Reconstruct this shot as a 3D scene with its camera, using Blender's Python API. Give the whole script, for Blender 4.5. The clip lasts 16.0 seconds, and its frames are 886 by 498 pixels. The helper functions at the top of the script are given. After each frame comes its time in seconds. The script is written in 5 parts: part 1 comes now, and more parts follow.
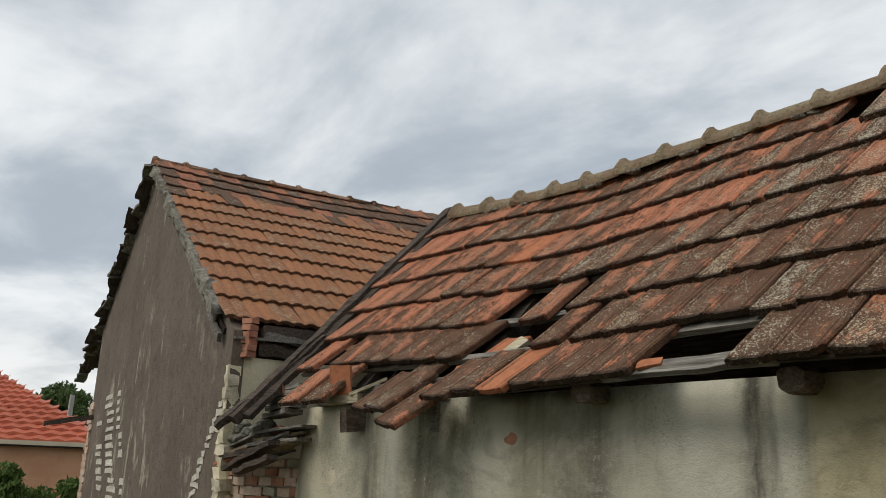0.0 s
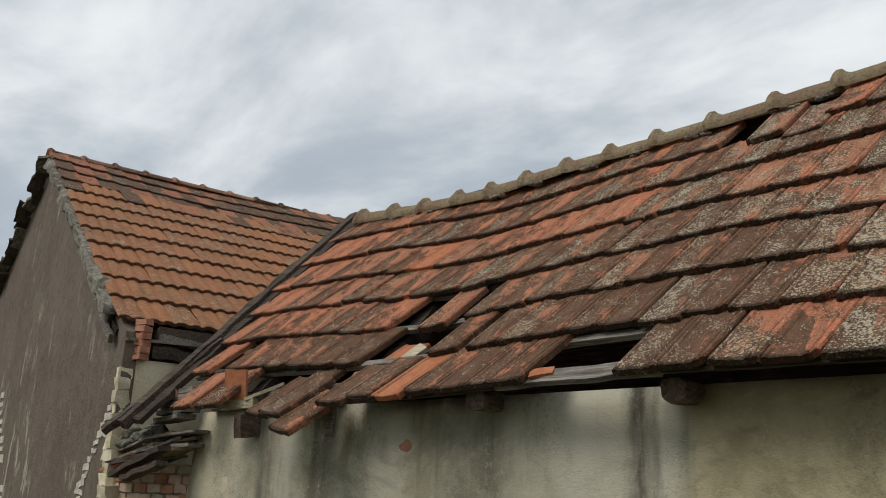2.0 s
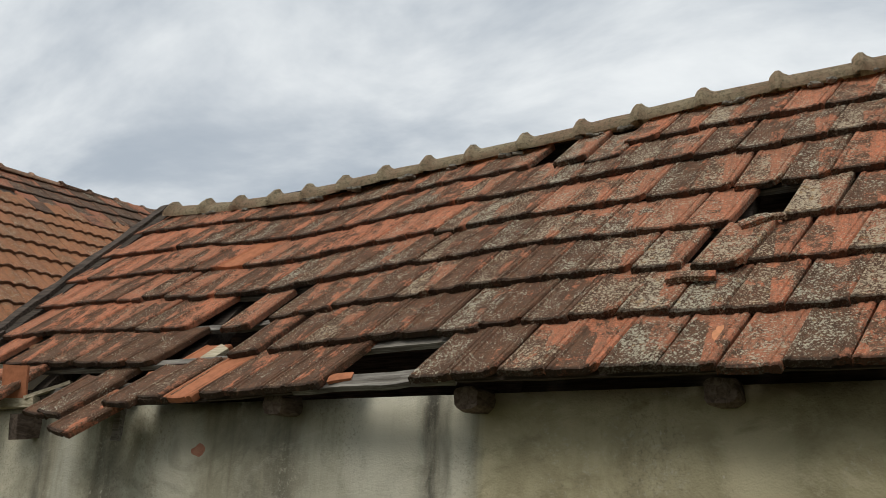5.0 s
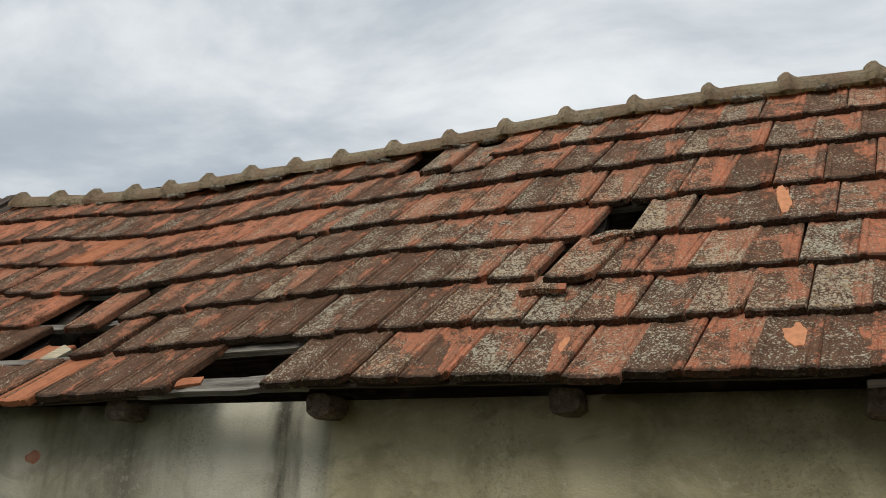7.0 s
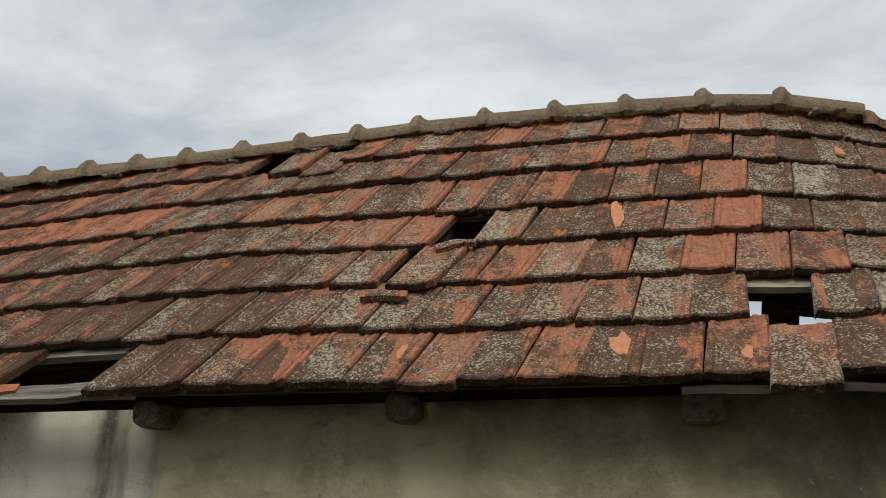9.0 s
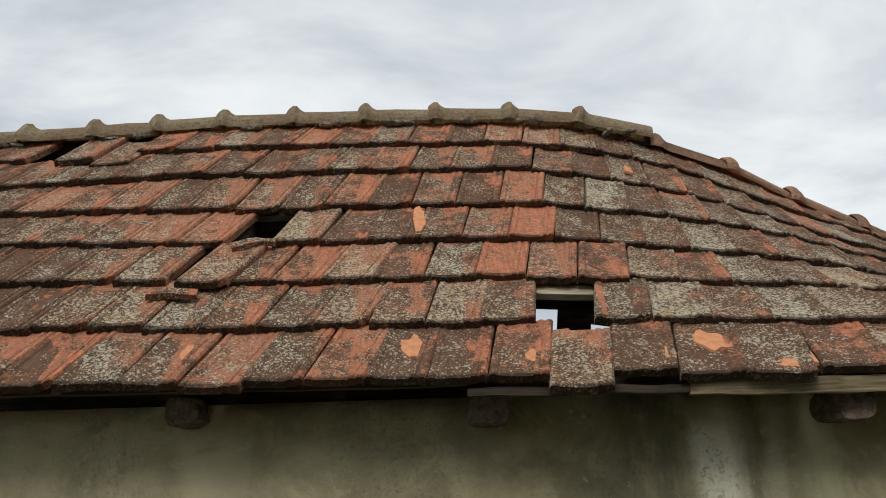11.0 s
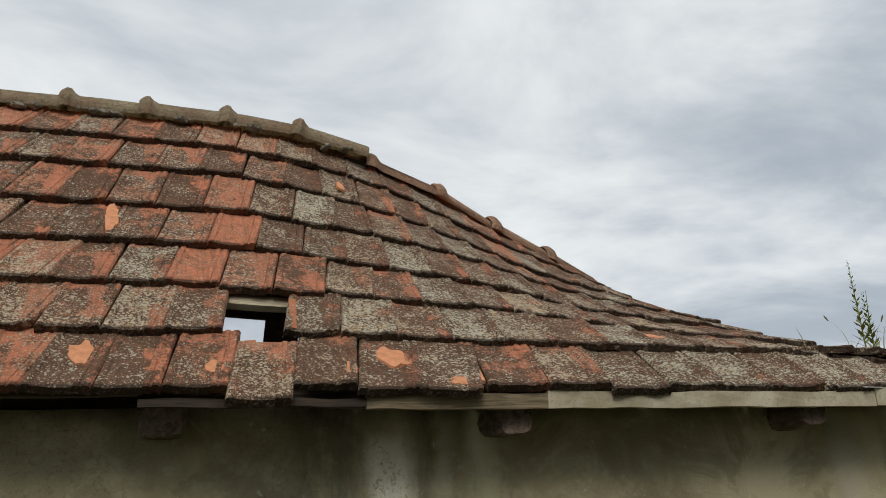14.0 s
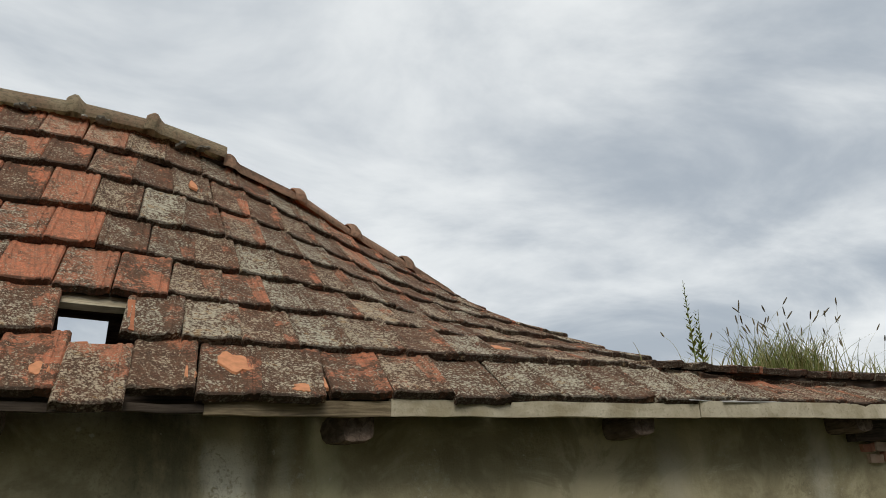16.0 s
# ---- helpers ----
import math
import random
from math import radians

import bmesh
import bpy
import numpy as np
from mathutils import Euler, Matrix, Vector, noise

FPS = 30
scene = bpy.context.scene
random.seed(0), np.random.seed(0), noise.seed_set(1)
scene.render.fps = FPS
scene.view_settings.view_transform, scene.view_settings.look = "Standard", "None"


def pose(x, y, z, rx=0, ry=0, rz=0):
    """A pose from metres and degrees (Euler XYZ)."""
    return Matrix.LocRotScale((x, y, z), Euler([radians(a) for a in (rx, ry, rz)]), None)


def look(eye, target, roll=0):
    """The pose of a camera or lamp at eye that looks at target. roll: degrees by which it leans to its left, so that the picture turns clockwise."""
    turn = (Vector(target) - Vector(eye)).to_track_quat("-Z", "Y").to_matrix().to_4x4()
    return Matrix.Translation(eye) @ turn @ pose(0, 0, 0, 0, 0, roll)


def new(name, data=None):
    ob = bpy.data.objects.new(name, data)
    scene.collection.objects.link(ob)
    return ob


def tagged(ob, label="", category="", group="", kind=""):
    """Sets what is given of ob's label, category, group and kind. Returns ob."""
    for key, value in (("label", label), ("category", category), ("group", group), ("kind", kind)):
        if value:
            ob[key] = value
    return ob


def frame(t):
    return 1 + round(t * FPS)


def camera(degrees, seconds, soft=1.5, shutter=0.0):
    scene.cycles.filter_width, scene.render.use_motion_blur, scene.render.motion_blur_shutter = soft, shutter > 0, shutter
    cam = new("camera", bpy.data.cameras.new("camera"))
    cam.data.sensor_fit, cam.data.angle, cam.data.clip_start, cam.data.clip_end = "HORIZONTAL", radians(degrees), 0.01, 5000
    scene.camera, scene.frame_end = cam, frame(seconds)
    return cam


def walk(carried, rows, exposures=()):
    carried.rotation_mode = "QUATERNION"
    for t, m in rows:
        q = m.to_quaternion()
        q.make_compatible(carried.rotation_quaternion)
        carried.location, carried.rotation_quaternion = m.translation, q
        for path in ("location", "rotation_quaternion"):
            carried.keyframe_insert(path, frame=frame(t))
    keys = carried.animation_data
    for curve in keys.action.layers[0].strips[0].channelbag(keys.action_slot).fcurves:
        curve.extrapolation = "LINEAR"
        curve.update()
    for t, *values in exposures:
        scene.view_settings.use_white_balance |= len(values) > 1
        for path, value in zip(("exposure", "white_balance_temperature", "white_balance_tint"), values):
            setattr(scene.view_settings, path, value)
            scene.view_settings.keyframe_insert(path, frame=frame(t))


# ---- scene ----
# camera: seconds, place, turn
cam = camera(55.97, 16.0, 0.9)
ROWS = [
    (0.0, -0.000, 0.000, 1.600, 105.41, -1.96, 47.87),
    (0.5, 0.006, 0.013, 1.602, 105.55, -1.78, 46.49),
    (1.0, 0.020, 0.023, 1.604, 105.73, -1.84, 44.81),
    (1.5, 0.028, 0.030, 1.602, 105.96, -1.94, 43.40),
    (2.0, 0.040, 0.034, 1.604, 106.04, -1.97, 41.50),
    (2.5, 0.047, 0.039, 1.605, 106.18, -2.13, 39.84),
    (3.0, 0.068, 0.040, 1.608, 106.28, -2.19, 37.75),
    (3.5, 0.070, 0.057, 1.607, 106.34, -2.18, 35.87),
    (4.0, 0.081, 0.076, 1.603, 106.41, -2.16, 33.49),
    (6.5, 0.164, 0.115, 1.616, 107.44, -1.53, 22.98),
    (7.0, 0.178, 0.125, 1.617, 107.45, -1.45, 20.50),
    (7.5, 0.189, 0.137, 1.615, 107.68, -1.31, 18.40),
    (8.0, 0.214, 0.141, 1.619, 108.07, -1.12, 15.79),
    (8.5, 0.235, 0.147, 1.621, 108.25, -0.70, 13.89),
    (9.0, 0.254, 0.164, 1.619, 108.08, -0.02, 11.10),
    (11.5, 0.386, 0.218, 1.603, 108.36, 2.36, -3.82),
    (12.0, 0.415, 0.216, 1.602, 108.21, 2.85, -6.72),
    (12.5, 0.442, 0.213, 1.602, 108.26, 3.06, -9.67),
    (13.0, 0.468, 0.207, 1.602, 108.25, 3.37, -13.13),
    (13.5, 0.495, 0.193, 1.603, 108.20, 3.65, -15.93),
    (14.0, 0.523, 0.177, 1.601, 108.31, 3.51, -19.01),
    (14.5, 0.539, 0.166, 1.599, 108.49, 3.43, -21.64),
    (15.0, 0.560, 0.155, 1.597, 108.52, 3.64, -24.11),
    (15.5, 0.570, 0.147, 1.594, 108.53, 3.65, -26.26),
    (16.0, 0.590, 0.131, 1.590, 108.29, 4.04, -28.18),
]
walk(cam, [(t, pose(x, y, z, rx, ry, rz)) for t, x, y, z, rx, ry, rz in ROWS], [(0.0, 0.0), (6.9, 0.02), (7.5, -0.12), (8.0, -0.20), (8.5, 0.12), (9.0, -0.10), (11.5, 0.10), (12.0, 0.14), (14.0, -0.06), (16.0, -0.08)])

# ---- light ----


class Graph:
    """Short hand for node trees."""

    def __init__(self, tree):
        self.tree = tree

    def node(self, kind, **values):
        n = self.tree.nodes.new(kind)
        for key, value in values.items():
            if key in n.inputs:
                self.put(n.inputs[key], value)
        return n

    def put(self, socket, value):
        if isinstance(value, bpy.types.NodeSocket):
            self.tree.links.new(value, socket)
        else:
            socket.default_value = value

    def math(self, op, a, b=0.0, c=0.0, clamp=False):
        n = self.tree.nodes.new("ShaderNodeMath")
        n.operation, n.use_clamp = op, clamp
        for i, value in enumerate((a, b, c)):
            self.put(n.inputs[i], value)
        return n.outputs[0]

    def noise(self, vector, scale, detail=3.0, rough=0.55, distort=0.0):
        n = self.node("ShaderNodeTexNoise", Vector=vector, Scale=scale, Detail=detail, Roughness=rough, Distortion=distort)
        return n.outputs[0]

    def scaled(self, vector, x, y, z, shift=(0.0, 0.0, 0.0)):
        n = self.tree.nodes.new("ShaderNodeMapping")
        self.put(n.inputs["Vector"], vector)
        n.inputs["Scale"].default_value = (x, y, z)
        self.put(n.inputs["Location"], shift)
        return n.outputs[0]

    def ramp(self, value, lo, hi, a=0.0, b=1.0):
        n = self.tree.nodes.new("ShaderNodeMapRange")
        n.interpolation_type = "SMOOTHSTEP"
        for i, v in enumerate((value, lo, hi, a, b)):
            self.put(n.inputs[i], v)
        return n.outputs[0]

    def mix(self, factor, a, b, blend="MIX"):
        n = self.tree.nodes.new("ShaderNodeMix")
        n.data_type, n.blend_type = "RGBA", blend
        self.put(n.inputs[0], factor)
        for socket, value in ((n.inputs[6], a), (n.inputs[7], b)):
            self.put(socket, value if isinstance(value, bpy.types.NodeSocket) or len(value) == 4 else (*value, 1.0))
        return n.outputs[2]

    def split(self, vector):
        n = self.tree.nodes.new("ShaderNodeSeparateXYZ")
        self.put(n.inputs[0], vector)
        return n.outputs

    def join(self, x, y, z):
        n = self.tree.nodes.new("ShaderNodeCombineXYZ")
        for i, v in enumerate((x, y, z)):
            self.put(n.inputs[i], v)
        return n.outputs[0]


# overcast sky: broken cloud layers over a pale blue
world = bpy.data.worlds.new("sky")
scene.world = world
world.use_nodes = True
world.node_tree.nodes.clear()
w = Graph(world.node_tree)
sky = w.node("ShaderNodeTexSky")
sky.sky_type, sky.sun_disc = "NISHITA", False
sky.sun_elevation, sky.sun_rotation = radians(50), radians(197)
way = w.node("ShaderNodeTexCoord").outputs["Generated"]
wx, wy, wz = w.split(way)
lift = w.math("ADD", w.math("MAXIMUM", wz, 0.0), 0.16)
flat = w.join(w.math("DIVIDE", wx, lift), w.math("DIVIDE", wy, lift), 0.0)
big = w.noise(w.scaled(flat, 0.50, 0.80, 1, (3.1, 1.7, 0)), 1.0, 2.0, 0.45, 0.2)
mid = w.noise(w.scaled(flat, 1.5, 2.1, 1, (7.7, 0.4, 2)), 1.0, 6.0, 0.56, 0.3)
veil = w.math("ADD", w.math("MULTIPLY", big, 0.52), w.math("MULTIPLY", mid, 0.52))
cover = w.ramp(veil, 0.40, 0.64)
cloud = w.mix(cover, (0.44, 0.495, 0.555), (0.92, 0.95, 0.955))
low = w.ramp(wz, 0.0, 0.20)
cloud = w.mix(w.math("MULTIPLY", w.math("SUBTRACT", 1.0, low), 0.25), cloud, (0.95, 0.86, 0.74))
blue = w.mix(1.0, sky.outputs[0], (0.10, 0.10, 0.10), "MULTIPLY")
sheet = w.mix(0.93, blue, cloud)
under = w.mix(w.ramp(wz, -0.02, 0.0), (0.10, 0.10, 0.08), sheet)
back = w.node("ShaderNodeBackground", Color=under, Strength=1.0)
w.tree.links.new(back.outputs[0], w.node("ShaderNodeOutputWorld").inputs[0])

sun = new("sun", bpy.data.lights.new("sun", "SUN"))
sun.data.energy, sun.data.angle, sun.data.color = 1.5, radians(22), (1.0, 0.95, 0.87)
sun.matrix_world = look((-3, -5, 13), (0, 4, 2))

# ---- materials ----


def material(name):
    m = bpy.data.materials.new(name)
    m.use_nodes = True
    m.node_tree.nodes.clear()
    return m, Graph(m.node_tree)


def finish(q, color, rough=0.9, height=None, strength=0.3, distance=0.01, specular=0.3):
    b = q.node("ShaderNodeBsdfPrincipled", Roughness=rough)
    b.inputs["Specular IOR Level"].default_value = specular
    q.put(b.inputs["Base Color"], color if isinstance(color, bpy.types.NodeSocket) else (*color, 1.0))
    if height is not None:
        bump = q.node("ShaderNodeBump", Strength=strength, Distance=distance, Height=height)
        q.tree.links.new(bump.outputs[0], b.inputs["Normal"])
    q.tree.links.new(b.outputs[0], q.node("ShaderNodeOutputMaterial").inputs[0])


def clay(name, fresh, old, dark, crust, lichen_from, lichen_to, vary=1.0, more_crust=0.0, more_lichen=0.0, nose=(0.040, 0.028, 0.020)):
    """Fired clay with sooty, shadow-dark butt edges, black crust and pale lichen; the growth thickens along x."""
    m, q = material(name)
    local = q.node("ShaderNodeTexCoord").outputs["Object"]
    place = q.node("ShaderNodeNewGeometry").outputs["Position"]
    rnd = q.node("ShaderNodeObjectInfo").outputs["Random"]
    shift = q.join(q.math("MULTIPLY", rnd, 7.7), q.math("MULTIPLY", rnd, 13.1), q.math("MULTIPLY", rnd, 3.3))
    here = q.node("ShaderNodeVectorMath")
    q.put(here.inputs[0], local)
    q.put(here.inputs[1], shift)
    here = here.outputs[0]
    px = q.split(place)[0]
    age = q.ramp(px, lichen_from, lichen_to)
    rnd2 = q.math("FRACT", q.math("MULTIPLY", rnd, 7.31))
    rnd3 = q.math("FRACT", q.math("MULTIPLY", rnd, 23.7))
    base = q.mix(q.ramp(rnd2, 0.15, 0.85), fresh, old)
    streak = q.noise(q.scaled(here, 58, 2.6, 8), 1.0, 4.0, 0.62)
    base = q.mix(q.ramp(streak, 0.42, 0.72, 0.0, 0.75), base, dark)
    blotch = q.noise(here, 11.0, 9.0, 0.74, 0.3)
    grain = q.noise(here, 210.0, 3.0, 0.7)
    dust = q.noise(here, 60.0, 5.0, 0.75, 0.4)
    base = q.mix(q.ramp(dust, 0.45, 0.66, 0.0, 0.55), base, (0.46, 0.29, 0.19))
    patches = q.noise(place, 1.1, 3.0, 0.5)
    lx, ly, lz = q.split(local)
    rib = q.math("MAXIMUM", q.ramp(lx, 0.150, 0.160), q.ramp(ly, 0.22, 0.34))
    worn = q.math("MULTIPLY", rib, q.ramp(q.noise(here, 6.0, 3.0), 0.35, 0.6))
    # brown weathering; butt edge painted dark as soot and as course shadow
    brown = q.noise(here, 38.0, 6.0, 0.75, 0.6)
    base = q.mix(q.ramp(brown, 0.46, 0.60, 0.0, 0.55), base, (0.25, 0.125, 0.075))
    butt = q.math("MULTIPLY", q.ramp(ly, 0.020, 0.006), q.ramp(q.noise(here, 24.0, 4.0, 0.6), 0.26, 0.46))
    # black crust
    black = q.math("MULTIPLY", q.ramp(px, lichen_from, lichen_from + 1.6), q.math("MAXIMUM", q.ramp(px, -0.4, -1.8, 0.35, 1.0), q.ramp(px, 0.5, 1.7, 0.35, 1.1)))
    amount = q.math("ADD", q.math("MULTIPLY", black, 0.102), q.math("MULTIPLY", q.math("SUBTRACT", rnd3, 0.5), 0.17 * vary))
    amount = q.math("ADD", amount, q.math("MULTIPLY", q.math("SUBTRACT", patches, 0.5), 0.24 * vary))
    amount = q.math("SUBTRACT", amount, q.math("MULTIPLY", worn, 0.12))
    speck = q.noise(here, 95.0, 4.0, 0.7, 0.3)
    mottle = q.math("ADD", q.math("MULTIPLY", blotch, 0.52), q.math("ADD", q.math("MULTIPLY", speck, 0.26), q.math("MULTIPLY", dust, 0.22)))
    amount = q.math("ADD", amount, more_crust)
    crusty = q.ramp(q.math("ADD", mottle, amount), 0.485, 0.555)
    umber = q.mix(q.ramp(q.noise(here, 17.0, 4.0, 0.6), 0.35, 0.65), crust, tuple(1.5 * c + 0.008 * i for c, i in zip(crust, (3, 1, 0))))
    base = q.mix(q.math("MULTIPLY", crusty, 0.84), base, umber)
    # pale lichen rosettes in two sizes
    warp = q.node("ShaderNodeVectorMath")
    q.put(warp.inputs[0], here)
    q.put(warp.inputs[1], q.join(q.math("MULTIPLY", dust, 0.02), q.math("MULTIPLY", grain, 0.008), q.math("MULTIPLY", dust, 0.02)))
    cells = q.node("ShaderNodeTexVoronoi", Vector=warp.outputs[0], Scale=74.0).outputs["Distance"]
    cells2 = q.node("ShaderNodeTexVoronoi", Vector=warp.outputs[0], Scale=160.0).outputs["Distance"]
    spots = q.math("SUBTRACT", 0.95, cells)
    spots2 = q.math("SUBTRACT", 0.95, cells2)
    where = q.noise(here, 9.0, 4.0, 0.6)
    grow = q.math("ADD", q.math("MULTIPLY", age, 0.20), q.math("MULTIPLY", q.math("SUBTRACT", where, 0.5), 0.70))
    grow = q.math("ADD", grow, q.math("MULTIPLY", q.math("SUBTRACT", rnd2, 0.5), 0.22))
    grow = q.math("SUBTRACT", q.math("SUBTRACT", grow, 0.15), q.math("MULTIPLY", worn, 0.16))
    ragged = q.math("MULTIPLY", q.math("SUBTRACT", q.noise(here, 42.0, 5.0, 0.72, 0.8), 0.5), 0.75)
    grow = q.math("ADD", q.math("ADD", grow, more_lichen), ragged)
    pale = q.ramp(q.math("ADD", spots, grow), 0.62, 0.67)
    pale2 = q.ramp(q.math("ADD", spots2, grow), 0.62, 0.70)
    pale = q.math("MAXIMUM", pale, q.math("MULTIPLY", pale2, 0.8))
    base = q.mix(q.math("MULTIPLY", pale, 0.92), base, q.mix(q.ramp(rnd3, 0.3, 0.7), (0.66, 0.54, 0.38), (0.66, 0.61, 0.46)))
    yellow = q.ramp(q.math("ADD", q.noise(here, 30.0, 3.0, 0.6), q.math("MULTIPLY", grow, 0.6)), 0.71, 0.76)
    base = q.mix(q.math("MULTIPLY", yellow, 0.6), base, (0.42, 0.24, 0.09))
    base = q.mix(q.ramp(grain, 0.30, 0.70, 0.55, 0.0), base, q.mix(1.0, base, (0.30, 0.28, 0.26), "MULTIPLY"))
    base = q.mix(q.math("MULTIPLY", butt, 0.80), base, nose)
    relief = q.math("ADD", q.math("ADD", q.math("MULTIPLY", spots, 0.6), q.math("MULTIPLY", grain, 0.5)), q.math("MULTIPLY", blotch, 0.8))
    relief = q.math("ADD", relief, q.math("ADD", q.math("MULTIPLY", pale, 0.25), q.math("MULTIPLY", streak, 0.7)))
    finish(q, base, 0.92, relief, 0.9, 0.007, 0.2)
    return m


CLAY = ((0.74, 0.265, 0.140), (0.60, 0.235, 0.130), (0.27, 0.14, 0.090), (0.072, 0.054, 0.037), -5.4, -0.6)
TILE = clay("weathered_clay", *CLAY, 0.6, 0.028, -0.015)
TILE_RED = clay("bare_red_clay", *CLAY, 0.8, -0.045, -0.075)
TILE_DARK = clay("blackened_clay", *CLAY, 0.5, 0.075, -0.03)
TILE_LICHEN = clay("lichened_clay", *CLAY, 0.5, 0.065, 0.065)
# the last colour paints the shadow line under each house course
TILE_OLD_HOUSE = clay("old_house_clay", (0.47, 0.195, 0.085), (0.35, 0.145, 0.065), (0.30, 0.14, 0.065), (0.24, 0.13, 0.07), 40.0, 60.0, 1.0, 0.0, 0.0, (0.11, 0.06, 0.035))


def fresh_clay(name, color):
    m, q = material(name)
    local = q.node("ShaderNodeTexCoord").outputs["Object"]
    n = q.noise(local, 30.0, 4.0)
    finish(q, q.mix(q.ramp(n, 0.3, 0.75), color, tuple(c * 0.72 for c in color)), 0.95, n, 0.5, 0.005)
    return m


HOUSE_RED = clay("house_red_clay", (0.50, 0.18, 0.10), (0.42, 0.16, 0.09), (0.22, 0.11, 0.07), (0.09, 0.065, 0.045), -30.0, -20.0, 0.6, -0.09, -0.30)
HOUSE_DARK = clay("house_sooted_clay", (0.40, 0.16, 0.09), (0.32, 0.14, 0.08), (0.16, 0.09, 0.06), (0.075, 0.056, 0.040), -30.0, -20.0, 0.6, 0.03, -0.22)


SCAR = fresh_clay("broken_clay", (0.70, 0.31, 0.155))
ORANGE = fresh_clay("clean_orange_clay", (0.46, 0.175, 0.085))


def timber(name, light, dark, grain=(3.0, 60.0, 60.0)):
    m, q = material(name)
    local = q.node("ShaderNodeTexCoord").outputs["Object"]
    rnd = q.node("ShaderNodeObjectInfo").outputs["Random"]
    here = q.scaled(local, *grain, q.join(q.math("MULTIPLY", rnd, 11.0), q.math("MULTIPLY", rnd, 31.0), 0.0))
    fibre = q.noise(here, 1.0, 5.0, 0.65, 0.8)
    stain = q.noise(local, 3.0, 4.0, 0.6)
    color = q.mix(q.ramp(fibre, 0.32, 0.68), dark, light)
    color = q.mix(q.ramp(stain, 0.48, 0.72, 0.0, 0.7), color, tuple(c * 0.45 for c in dark))
    finish(q, color, 0.9, fibre, 0.7, 0.006, 0.2)
    return m


WOOD_PALE = timber("weathered_pale_board", (0.62, 0.55, 0.40), (0.36, 0.30, 0.20))
WOOD_GREY = timber("grey_weathered_wood", (0.30, 0.28, 0.24), (0.12, 0.105, 0.09))
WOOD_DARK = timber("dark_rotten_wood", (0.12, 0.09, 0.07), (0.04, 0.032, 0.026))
WOOD_TAN = timber("brown_eave_board", (0.34, 0.27, 0.17), (0.15, 0.115, 0.07))
WOOD_END = timber("hewn_tail_wood", (0.22, 0.165, 0.125), (0.085, 0.062, 0.047), (40.0, 12.0, 40.0))
WOOD_BROWN = timber("brown_rafter_wood", (0.085, 0.066, 0.05), (0.035, 0.027, 0.021))


def stripe(q, x, centre, half, soft, wobble):
    """1 within half of centre, fading over soft."""
    away = q.math("ABSOLUTE", q.math("ADD", q.math("SUBTRACT", x, centre), wobble))
    return q.ramp(away, half + soft, max(half - soft, 0.0))


